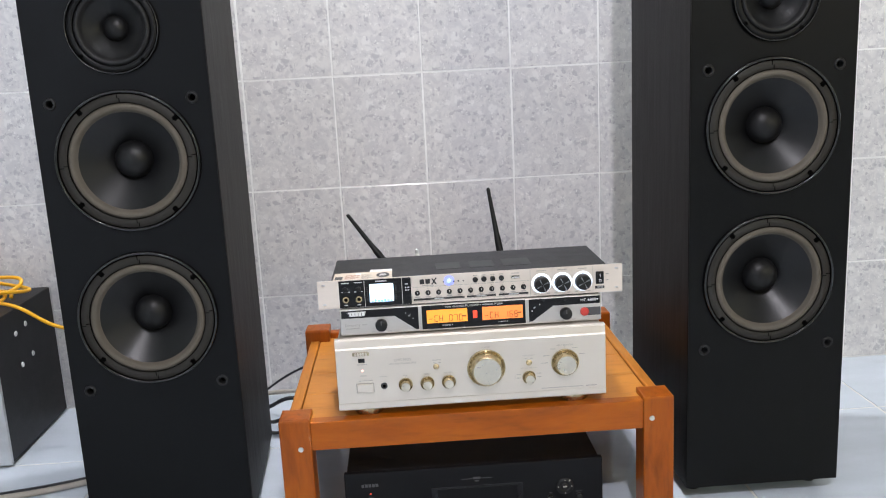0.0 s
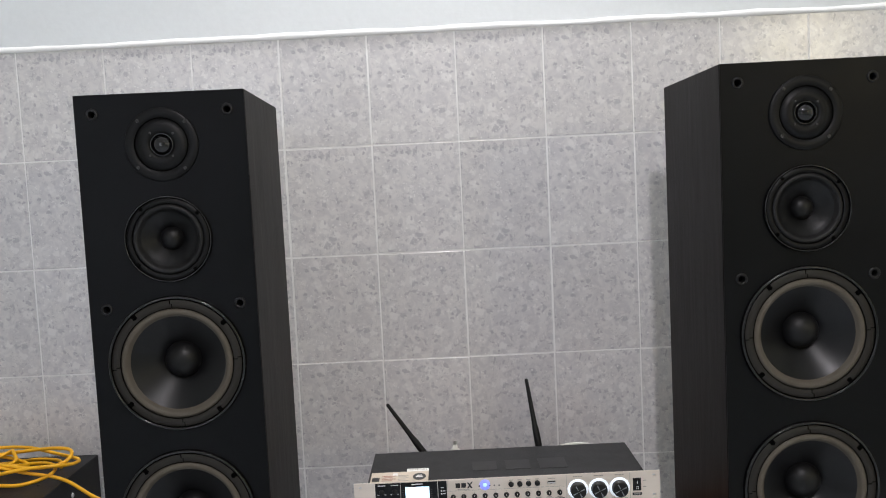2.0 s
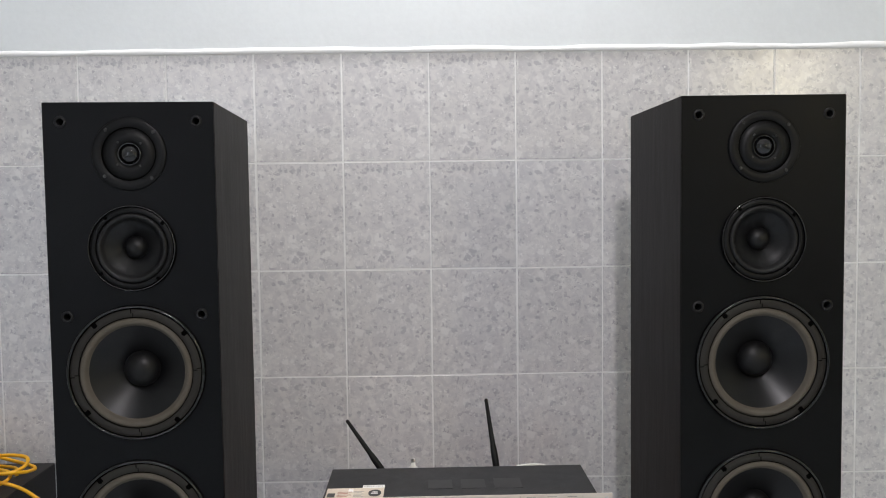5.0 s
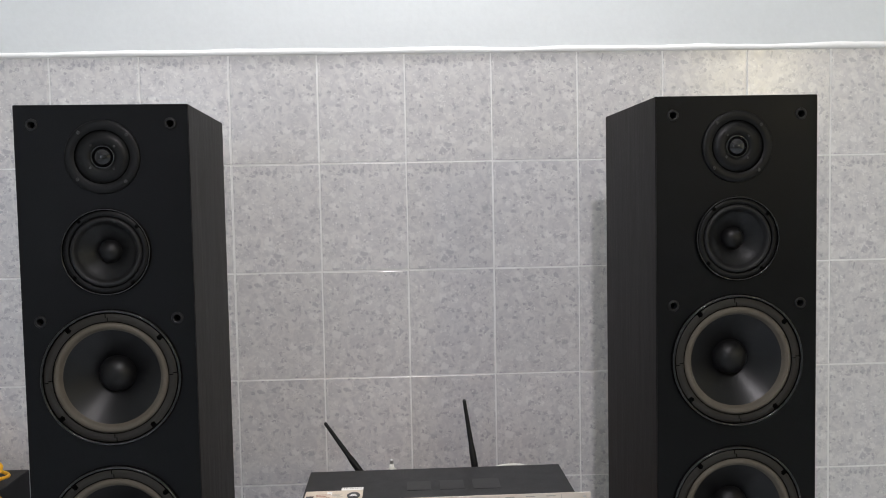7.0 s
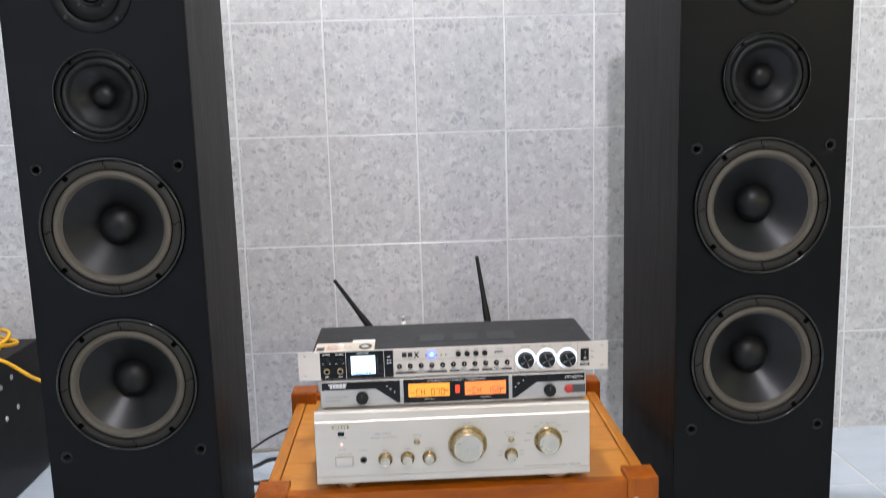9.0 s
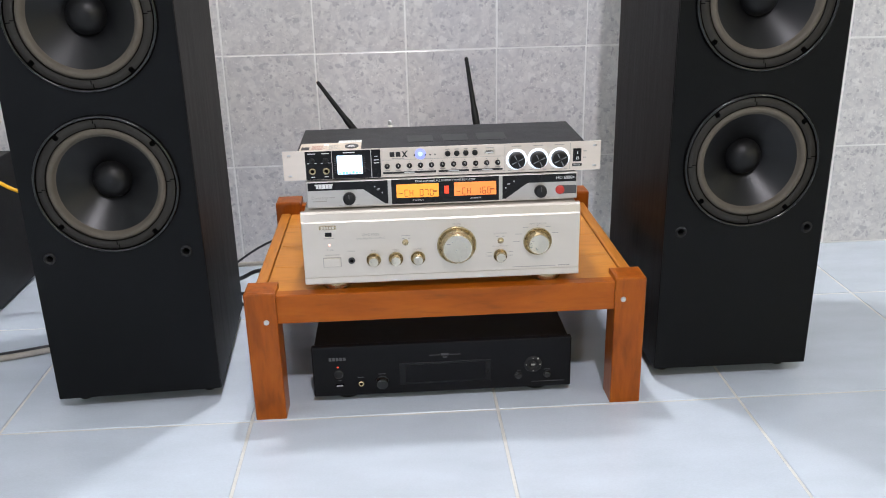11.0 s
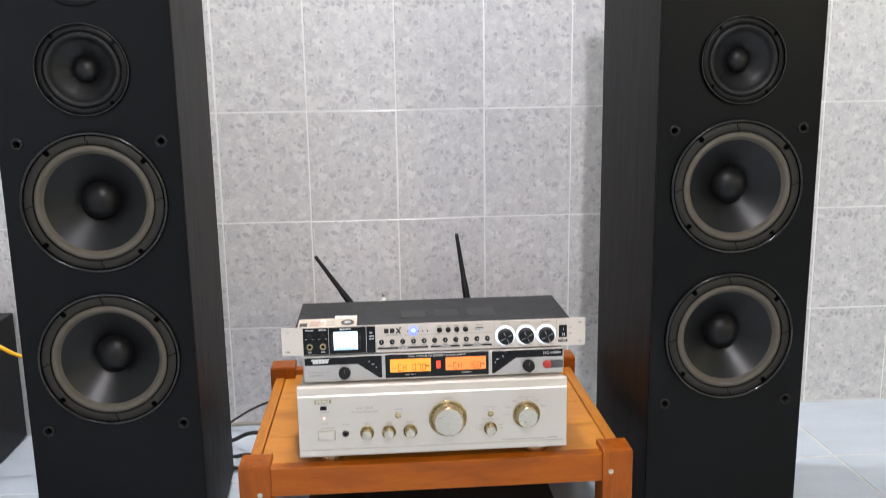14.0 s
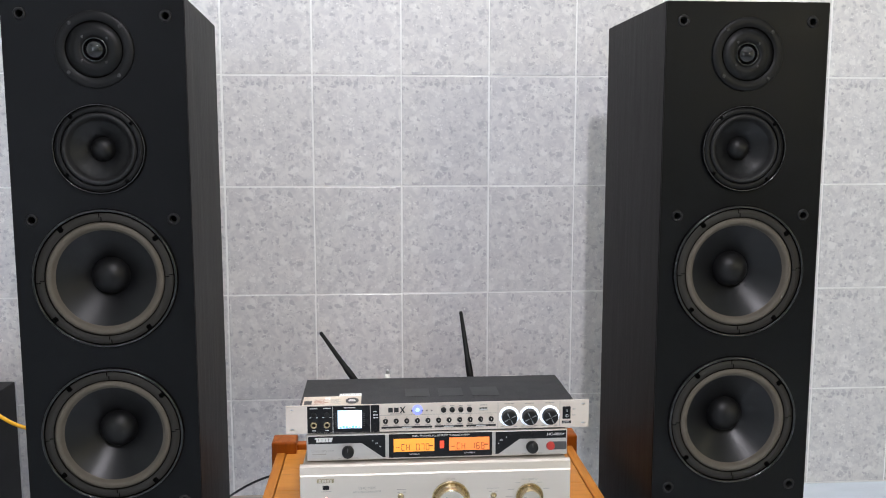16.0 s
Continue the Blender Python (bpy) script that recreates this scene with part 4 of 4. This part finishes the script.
    # emissive ring for the light that the blue LED throws on the panel
    part("light_collar", lathe([(0.0034, 0.0006), (0.0078, 0.0005), (0.0083, 0)], (0.2075, 0, z0 + 0.0345), 24), LEDGLOW, led, "emissive blue ring for the light's glow on the panel", True)
    for u in (0.1985, 0.2150, 0.2222, 0.2300):
        part("indicator_light", lathe([(0, 0.0010), (0.0010, 0.0008), (0.0013, 0)], (u, 0, z0 + 0.0330), 10), BLACKINK, face)
    for u in (0.2490, 0.2628, 0.2766, 0.2905):
        part("round_button", lathe([(0, 0.0040), (0.0034, 0.0040), (0.0041, 0.0032), (0.0043, 0)], (u, 0, z0 + 0.0338), 20), PLASTIC, face, "round black button", True)
        bars([(u, z0 + 0.0402, 0.0065, 0.0012)], -0.0003, GREYPAINT, face, "fine_print")
    usb = part("usb_port", box((0.3055, -0.0010, z0 + 0.0310), (0.3205, 0.0010, z0 + 0.0372), 0.0004), BRUSHED, face, "metal usb port")
    part("usb_tongue", box((0.3075, -0.0013, z0 + 0.0325), (0.3185, 0.0, z0 + 0.0342)), WHITEINK, usb)
    part("usb_gap", box((0.3072, -0.0012, z0 + 0.0346), (0.3188, 0.0, z0 + 0.0362)), HOLE, usb)
    bars([(0.3130, z0 + 0.0402, 0.012, 0.0012)], -0.0003, GREYPAINT, face, "fine_print")
    for k in range(11):
        u = 0.1565 + 0.0169 * k
        kn = part("small_knob", lathe([(0, 0.0062), (0.0026, 0.0062), (0.0031, 0.0055), (0.0037, 0.0006), (0.0042, 0)], (u, 0, z0 + 0.0170), 18), PLASTIC, face, "small black knob", True)
        part("pointer", box((u - 0.0004, -0.0066, z0 + 0.0175), (u + 0.0004, -0.0060, z0 + 0.0200)), WHITEINK, kn)
    bars([(0.1565 + 0.0169 * k, z0 + 0.0102, 0.0085, 0.0011) for k in range(11)] + [(0.1565 + 0.0169 * k, z0 + 0.0235, 0.0012, 0.0010) for k in range(11)], -0.0003, GREYPAINT, face, "fine_print")
    for a, b in ((0.1500, 0.2308), (0.2348, 0.2810), (0.2856, 0.3330)):
        bar = part("label_strip", box((a, -0.0004, z0 + 0.0050), (b, 0.0004, z0 + 0.0082)), BLACKINK, face, "black label strip")
        bars([((a + b) / 2, z0 + 0.0066, 0.016, 0.0014)], -0.0007, WHITEINK, bar, "fine_print")
    for u in (0.3543, 0.3875, 0.4203):
        ring = part("light_ring", lathe([(0.0098, 0.0010), (0.0148, 0.0014), (0.0158, 0.0010), (0.0161, 0)], (u, 0, z0 + 0.0205), 40), HALO, face, "lit white ring round the knob", True)
        kn = part("level_knob", lathe([(0, 0.0135), (0.0088, 0.0135), (0.0114, 0.0131), (0.0121, 0.0118), (0.0127, 0.0030), (0.0127, 0)], (u, 0, z0 + 0.0205), 32), PLASTIC, ring, "black knob with glints on its spun face", True)
        # specular fan on the knob face, drawn as four pale wedges
        for q in range(4):
            a = math.radians(20 + 90 * q)
            part("face_glint", prism([(u, z0 + 0.0205), (u + 0.0098 * math.cos(a), z0 + 0.0205 + 0.0098 * math.sin(a)), (u + 0.0098 * math.cos(a + 0.22), z0 + 0.0205 + 0.0098 * math.sin(a + 0.22))], -0.0138, -0.0133), KNOBGLINT, kn)
        bars([(u, z0 + 0.0412, 0.015, 0.0012), (u - 0.0105, z0 + 0.0035, 0.005, 0.0011), (u + 0.0105, z0 + 0.0035, 0.005, 0.0011)], -0.0003, GREYPAINT, face, "fine_print")
    sw = part("power_switch", box((0.4415, -0.0012, z0 + 0.0140), (0.4545, 0.001, z0 + 0.0345), 0.0006), PLASTIC, face, "black rocker switch")
    part("rocker", box((0.4432, -0.0036, z0 + 0.0158), (0.4528, 0, z0 + 0.0327), 0.0010, 2), BLACKPANEL, sw)
    bars([(0.4480, z0 + 0.0285, 0.0008, 0.0045), (0.4480, z0 + 0.0200, 0.0040, 0.0040)], -0.0040, WHITEINK, sw, "switch_mark")
    bars([(0.4480, z0 + 0.0200, 0.0026, 0.0026)], -0.0043, BLACKPANEL, sw, "switch_mark")
    lab = part("label_strip", box((0.4405, -0.0004, z0 + 0.0065), (0.4555, 0.0004, z0 + 0.0108)), BLACKINK, face, "black label strip")
    words("POWER", 0.0031, (0.4480, -0.0006, z0 + 0.0087), WHITEINK, lab)
    bars([(0.4600, z0 + 0.0300, 0.0050, 0.0012), (0.4600, z0 + 0.0200, 0.0050, 0.0012)], -0.0003, GREYPAINT, face, "fine_print")
    # stickers and a dark mark on the lid
    top = z0 + h - 0.0004
    tan = part("tan_label", box((0.0250, 0.004, top - 0.0008), (0.1180, 0.050, top)), CARTON, rk, "tan printed paper label on the lid")

    def ink(name, rows, material, parent, up=0.0003):
        bm = bmesh.new()
        for x0, y0, x1, y1 in rows:
            box((x0, y0, top - 0.0002), (x1, y1, top + up), bm=bm)
        return part(name, bm, material, parent)

    ink("label_mark", [(0.0275, 0.008, 0.0395, 0.026)], BLACKINK, tan)
    ink("label_print", [(0.0430, 0.009 + 0.007 * k, 0.0600 + 0.006 * (k % 2), 0.0115 + 0.007 * k) for k in range(4)], LABELINK, tan)
    ink("label_print", [(0.0690, 0.008 + 0.006 * k, 0.0860 - 0.004 * (k % 2), 0.0098 + 0.006 * k) for k in range(5)], GREYPAINT, tan)
    ink("label_field", [(0.0600, 0.030, 0.0680, 0.044)], PAPER, tan, 0.0002)
    badge = lathe([(0, 0), (0.0105, 0), (0.0105, 0.0004)], (0, 0, 0), 28, axis="z")
    for v in badge.verts:
        v.co = Vector((0.1035 + v.co.x, 0.024 + 1.5 * v.co.y, top + 0.0005 - v.co.z))
    bmesh.ops.recalc_face_normals(badge, faces=badge.faces)
    part("label_emblem", badge, BLACKINK, tan, "black oval emblem")
    ink("emblem_stroke", [(0.0975, 0.020, 0.1090, 0.0235), (0.0990, 0.026, 0.1075, 0.0295)], PAPER, tan, 0.0008)
    stick = part("white_label", box((0.0820, 0.0505, top - 0.0008), (0.1180, 0.0640, top)), PAPER, rk, "narrow white barcode label on the lid")
    ink("label_bar", [(0.0835 + 0.0030 * k, 0.056, 0.0835 + 0.0030 * k + 0.0007 + 0.0005 * (k % 3), 0.061) for k in range(11)], GREYPAINT, stick)
    bm = bmesh.new()
    for x0 in (0.19, 0.245):
        box((x0, 0.040, z0 + h - 0.0012), (x0 + 0.040, 0.085, z0 + h - 0.0006), bm=bm)
    box((0.30, 0.038, z0 + h - 0.0012), (0.345, 0.088, z0 + h - 0.0006), bm=bm)
    part("lid_mark", bm, LIDMARK, rk, "dark glossy mark on the lid")
    for u in (0.05, 0.43):
        for y in (0.02, d - 0.02):
            part("foot", lathe([(0, 0), (0.006, 0), (0.006, z0 + 0.0005), (0, z0 + 0.0005)], (u, y, 0), 12, axis="z"), PLASTIC, rk)
    return rk


rack_mixer()


# ---- black player on the floor under the stand ----
def disc_player():
    w, z0, h, d = 0.434, 0.013, 0.092, 0.33
    pl = thing("disc_player", "black hi-fi player with a dark display under the timber stand", "player", (-0.1845, -0.664, 0), 0.0)
    e0 = z0 + 0.003
    part("casing", box((0.004, 0.010, z0 + 0.001), (w - 0.004, d, z0 + h - 0.003), 0.0015), BLACKMETAL, pl, "black steel casing")
    face = part("faceplate", box((0, 0, z0), (w, 0.012, z0 + h), 0.0025, 2), BLACKFACE, pl, "brushed black faceplate")
    bars([(0.0305 + 0.0058 * k, e0 + 0.0660, 0.0044, 0.0056) for k in range(5)], -0.0004, DIMINK, face, "maker_mark")
    part("standby_light", lathe([(0, 0.0010), (0.0013, 0.0008), (0.0016, 0)], (0.0424, 0, e0 + 0.0513), 12), LEDRED, face, "small red standby light")
    part("power_button", lathe([(0, 0.0026), (0.0058, 0.0028), (0.0066, 0.0022), (0.0068, 0.0002), (0.0078, 0.0002), (0.0082, 0)], (0.0430, 0, e0 + 0.0380), 28), PLASTIC, face, "round black power button", True)
    usb = part("usb_port", box((0.0375, -0.0006, e0 + 0.0155), (0.0505, 0.001, e0 + 0.0205)), HOLE, face)
    part("usb_tongue", box((0.0385, -0.0009, e0 + 0.0160), (0.0495, 0.0, e0 + 0.0176)), WHITEINK, usb)
    j = part("headphone_jack", lathe([(0.0026, 0.0004), (0.0026, 0.0020), (0.0036, 0.0026), (0.0048, 0.0018), (0.0050, 0)], (0.0796, 0, e0 + 0.0190), 24), GOLD, face, "gold headphone jack", True)
    part("jack_hole", lathe([(0, 0.0005), (0.0027, 0.0005)], (0.0796, 0, e0 + 0.0190), 14), HOLE, j)
    part("level_knob", lathe([(0, 0.0110), (0.0085, 0.0110), (0.0097, 0.0098), (0.0102, 0.001), (0.0112, 0.0008), (0.0114, 0)], (0.1152, 0, e0 + 0.0210), 32), GLOSS, face, "small black level knob", True)
    win = part("display_window", box((0.1440, -0.0004, e0 + 0.0135), (0.2985, 0.001, e0 + 0.0535), 0.0003), BLACKPANEL, face, "dark glossy display window")
    part("display", box((0.1540, -0.0007, e0 + 0.0170), (0.2890, 0.0, e0 + 0.0500), 0.0002), BLACKFACE, win, "unlit display")
    bars([(0.2040, e0 + 0.0660, 0.018, 0.0010), (0.2380, e0 + 0.0660, 0.018, 0.0010), (0.2210, e0 + 0.0668, 0.0130, 0.0042), (0.2210, e0 + 0.0615, 0.0070, 0.0022), (0.0440, e0 + 0.0265, 0.005, 0.0010), (0.0796, e0 + 0.0310, 0.011, 0.0010), (0.1152, e0 + 0.0355, 0.012, 0.0010), (0.3450, e0 + 0.0300, 0.006, 0.0010), (0.3930, e0 + 0.0300, 0.011, 0.0010), (0.3950, e0 + 0.0075, 0.056, 0.0009)], -0.0004, DIMINK, face, "fine_print")
    for u in (0.3446, 0.3938):
        part("round_button", lathe([(0, 0.0034), (0.0052, 0.0034), (0.0058, 0.0028), (0.0060, 0.0002), (0.0068, 0)], (u, 0, e0 + 0.0205), 24), GLOSS, face, "round black button", True)
    pad = part("cursor_pad", lathe([(0, 0.0018), (0.0060, 0.0018), (0.0063, 0.0010), (0.0066, 0.0020), (0.0140, 0.0020), (0.0150, 0)], (0.3694, 0, e0 + 0.0405), 36), PLASTIC, face, "round cursor pad", True)
    bars([(0.3694, e0 + 0.0405, 0.0065, 0.0028), (0.3694 + 0.0115, e0 + 0.0405, 0.0018, 0.0018), (0.3694 - 0.0115, e0 + 0.0405, 0.0018, 0.0018), (0.3694, e0 + 0.0405 + 0.0115, 0.0018, 0.0018), (0.3694, e0 + 0.0405 - 0.0115, 0.0018, 0.0018), (0.3774, e0 + 0.0515, 0.0026, 0.0026)], -0.0024, GREYPAINT, pad, "fine_print")
    for u in (0.055, w - 0.055):
        for y in (0.04, d - 0.04):
            part("foot", lathe([(0, 0), (0.022, 0), (0.025, 0.003), (0.025, z0 + 0.002), (0, z0 + 0.002)], (u, y, 0), 28, axis="z"), PLASTIC, pl, "round black foot", True)
    return pl


disc_player()


# ---- black amplifier box beside the wall ----
def amplifier_case():
    x1, x0, y0, y1, h = -0.887, -1.340, -0.315, -0.016, 0.306
    bx = thing("amplifier_case", "black steel amplifier case with a silver front on the floor", "amplifier", (0, 0, 0))
    part("casing", box((x0, y0 + 0.006, 0.008), (x1, y1, h), 0.0015), BLACKMETAL, bx, "scuffed black steel casing")
    face = part("faceplate", box((x0 - 0.004, y0 - 0.002, 0.006), (x1 + 0.001, y0 + 0.006, h + 0.002), 0.0015), ALU, bx, "silver front plate")
    part("edge_strip", box((x1 - 0.003, y1 - 0.004, 0.008), (x1 + 0.0015, y1 + 0.002, h + 0.0012), 0.0005), ALU, bx, "bare metal back edge")
    for y, z in ((-0.215, 0.255), (-0.165, 0.262), (-0.205, 0.183), (-0.150, 0.190)):
        bm = lathe([(0, 0.0030), (0.0030, 0.0030), (0.0052, 0.0018), (0.0060, 0)], (0, 0, 0), 14)
        bmesh.ops.transform(bm, matrix=Matrix.Translation((x1, y, z)) @ pose(0, 0, 0, 0, 0, 90), verts=bm.verts)
        part("screw", bm, STEEL, bx, "bright screw head")
    for y in (-0.12, -0.22):
        part("screw", lathe([(0, 0.0018), (0.0030, 0.0018), (0.0042, 0)], (x1 - 0.045, y, h), 12, axis="z"), SCREW, bx)
    for x in (x0 + 0.04, x1 - 0.04):
        for y in (y0 + 0.04, y1 - 0.04):
            part("foot", lathe([(0, 0), (0.016, 0), (0.016, 0.009), (0, 0.009)], (x, y, 0), 16, axis="z"), PLASTIC, bx)
    return bx


amplifier_case()


# ---- cables ----
def cable(name, label, points, radius, material):
    ob = new(name, finish(tube(points, radius), name, material, True))
    return tagged(ob, label, "cable")


CASE_TOP = 0.306
r = 0.0040
coil = []
rng = random.Random(5)
for k in range(66):
    a = 2 * math.pi * k / 12.0 + 0.4
    turn = k / 12.0
    ra, rb = 0.100 + 0.045 * math.sin(turn * 2.6 + 0.5) + rng.uniform(-0.008, 0.008), 0.068 + 0.026 * math.cos(turn * 1.9) + rng.uniform(-0.005, 0.005)
    coil.append((-1.045 + 0.045 * math.sin(turn * 3) + ra * math.cos(a), -0.165 + 0.014 * math.cos(turn * 2.3) + rb * math.sin(a), CASE_TOP + r + 0.0060 * turn + 0.009 * (1 + math.sin(a * 2 + turn * 1.3)) * min(1, turn)))
coil += [(-1.20, -0.205, CASE_TOP + 0.066), (-1.08, -0.215, CASE_TOP + 0.056), (-0.97, -0.212, CASE_TOP + 0.028), (-0.885, -0.205, CASE_TOP + 0.0055), (-0.80, -0.220, 0.268), (-0.70, -0.215, 0.240), (-0.60, -0.215, 0.18), (-0.56, -0.20, 0.06), (-0.52, -0.19, 0.0052), (-0.44, -0.15, 0.0052)]
cable("yellow_cable", "coiled bright yellow cable on the black case", coil, r, YELLOW)
cable("black_cable", "thin black cable rising behind the stand", [(-0.50, -0.045, 0.0040), (-0.44, -0.07, 0.014), (-0.40, -0.10, 0.050), (-0.345, -0.15, 0.098), (-0.29, -0.195, 0.135), (-0.23, -0.21, 0.150), (-0.17, -0.205, 0.145), (-0.11, -0.20, 0.10), (-0.08, -0.18, 0.0040)], 0.0026, BLACKCABLE)
cable("black_cable", "thick black cable looping over the floor", [(-0.50, -0.09, 0.0050), (-0.44, -0.12, 0.0070), (-0.385, -0.17, 0.037), (-0.345, -0.20, 0.064), (-0.310, -0.20, 0.066), (-0.26, -0.19, 0.058), (-0.20, -0.17, 0.028), (-0.14, -0.15, 0.0050)], 0.0045, BLACKCABLE)
cable("black_cable", "black cable lying by the speaker", [(-0.49, -0.15, 0.0045), (-0.42, -0.17, 0.0065), (-0.37, -0.23, 0.026), (-0.345, -0.25, 0.038), (-0.305, -0.25, 0.038), (-0.27, -0.21, 0.028), (-0.19, -0.20, 0.0045)], 0.0042, BLACKCABLE)
cable("black_cable", "black cable lying by the speaker", [(-0.48, -0.20, 0.0045), (-0.40, -0.225, 0.0050), (-0.350, -0.258, 0.012), (-0.300, -0.24, 0.015), (-0.24, -0.205, 0.0060), (-0.16, -0.19, 0.0045)], 0.0040, BLACKCABLE)
cable("grey_cable", "grey cable along the foot of the wall", [(-0.86, -0.020, 0.0060), (-0.70, -0.022, 0.0060), (-0.52, -0.022, 0.0060), (-0.42, -0.025, 0.014), (-0.36, -0.035, 0.020), (-0.31, -0.03, 0.016), (-0.22, -0.022, 0.0060), (-0.05, -0.022, 0.0060)], 0.0055, GREYCABLE)
cable("grey_cable", "grey cable lying on the floor by the speaker", [(-1.40, -0.50, 0.0065), (-1.10, -0.50, 0.0065), (-0.90, -0.47, 0.0065), (-0.76, -0.44, 0.0065), (-0.64, -0.38, 0.0065), (-0.54, -0.25, 0.0065)], 0.0062, GREYCABLE)
cable("black_cable", "thin black cable beside the grey one", [(-1.30, -0.47, 0.0030), (-1.05, -0.48, 0.0030), (-0.90, -0.445, 0.0030), (-0.76, -0.412, 0.0040), (-0.64, -0.355, 0.0030), (-0.55, -0.24, 0.0030)], 0.0028, BLACKCABLE)
cable("white_cable", "white cable arching behind the rack units", [(0.110, -0.455, 0.382), (0.140, -0.445, 0.406), (0.180, -0.438, 0.4125), (0.215, -0.44, 0.406), (0.235, -0.445, 0.37), (0.24, -0.44, 0.352)], 0.0034, WHITECABLE)


# ---- tiles, piece by piece ----
def piece_mesh(name, sx, sy, sz, bevel, material):
    return finish(box((-sx / 2, -sy / 2, -sz / 2), (sx / 2, sy / 2, sz / 2), bevel), name, material)


def lay(me, name, at, parent):
    ob = new(name, me)
    ob.parent = parent
    ob.location = at
    return ob


PX, PZ, GAP = 0.202, 0.252, 0.0035
full = piece_mesh("tile", PX - GAP, 0.008, PZ - GAP, 0.0007, WALL_TILE)
low = piece_mesh("tile", PX - GAP, 0.008, 0.244 - GAP, 0.0007, WALL_TILE)
jit = random.Random(3)
for c in range(-14, 19):
    for k in range(5):
        z = 0.122 if k == 0 else 0.244 + PZ * (k - 0.5)
        lay(low if k == 0 else full, "tile", (PX * (c + 0.5) + jit.uniform(-0.0007, 0.0007), 0.004 + jit.uniform(-0.0003, 0.0003), z + jit.uniform(-0.0006, 0.0006)), wall_north)

PF, GF = 0.404, 0.0052
whole = piece_mesh("tile", PF - GF, PF - GF, 0.010, 0.0008, FLOOR_TILE)
strip = piece_mesh("tile", PF - GF, 0.306 - GF, 0.010, 0.0008, FLOOR_TILE)
for c in range(-7, 9):
    x = 0.120 + PF * (c + 0.5)
    lay(strip, "tile", (x, -0.153, -0.005), floor)
    for k in range(16):
        lay(whole, "tile", (x, -0.306 - PF * (k + 0.5), -0.005 + jit.uniform(-0.0002, 0.0002)), floor)
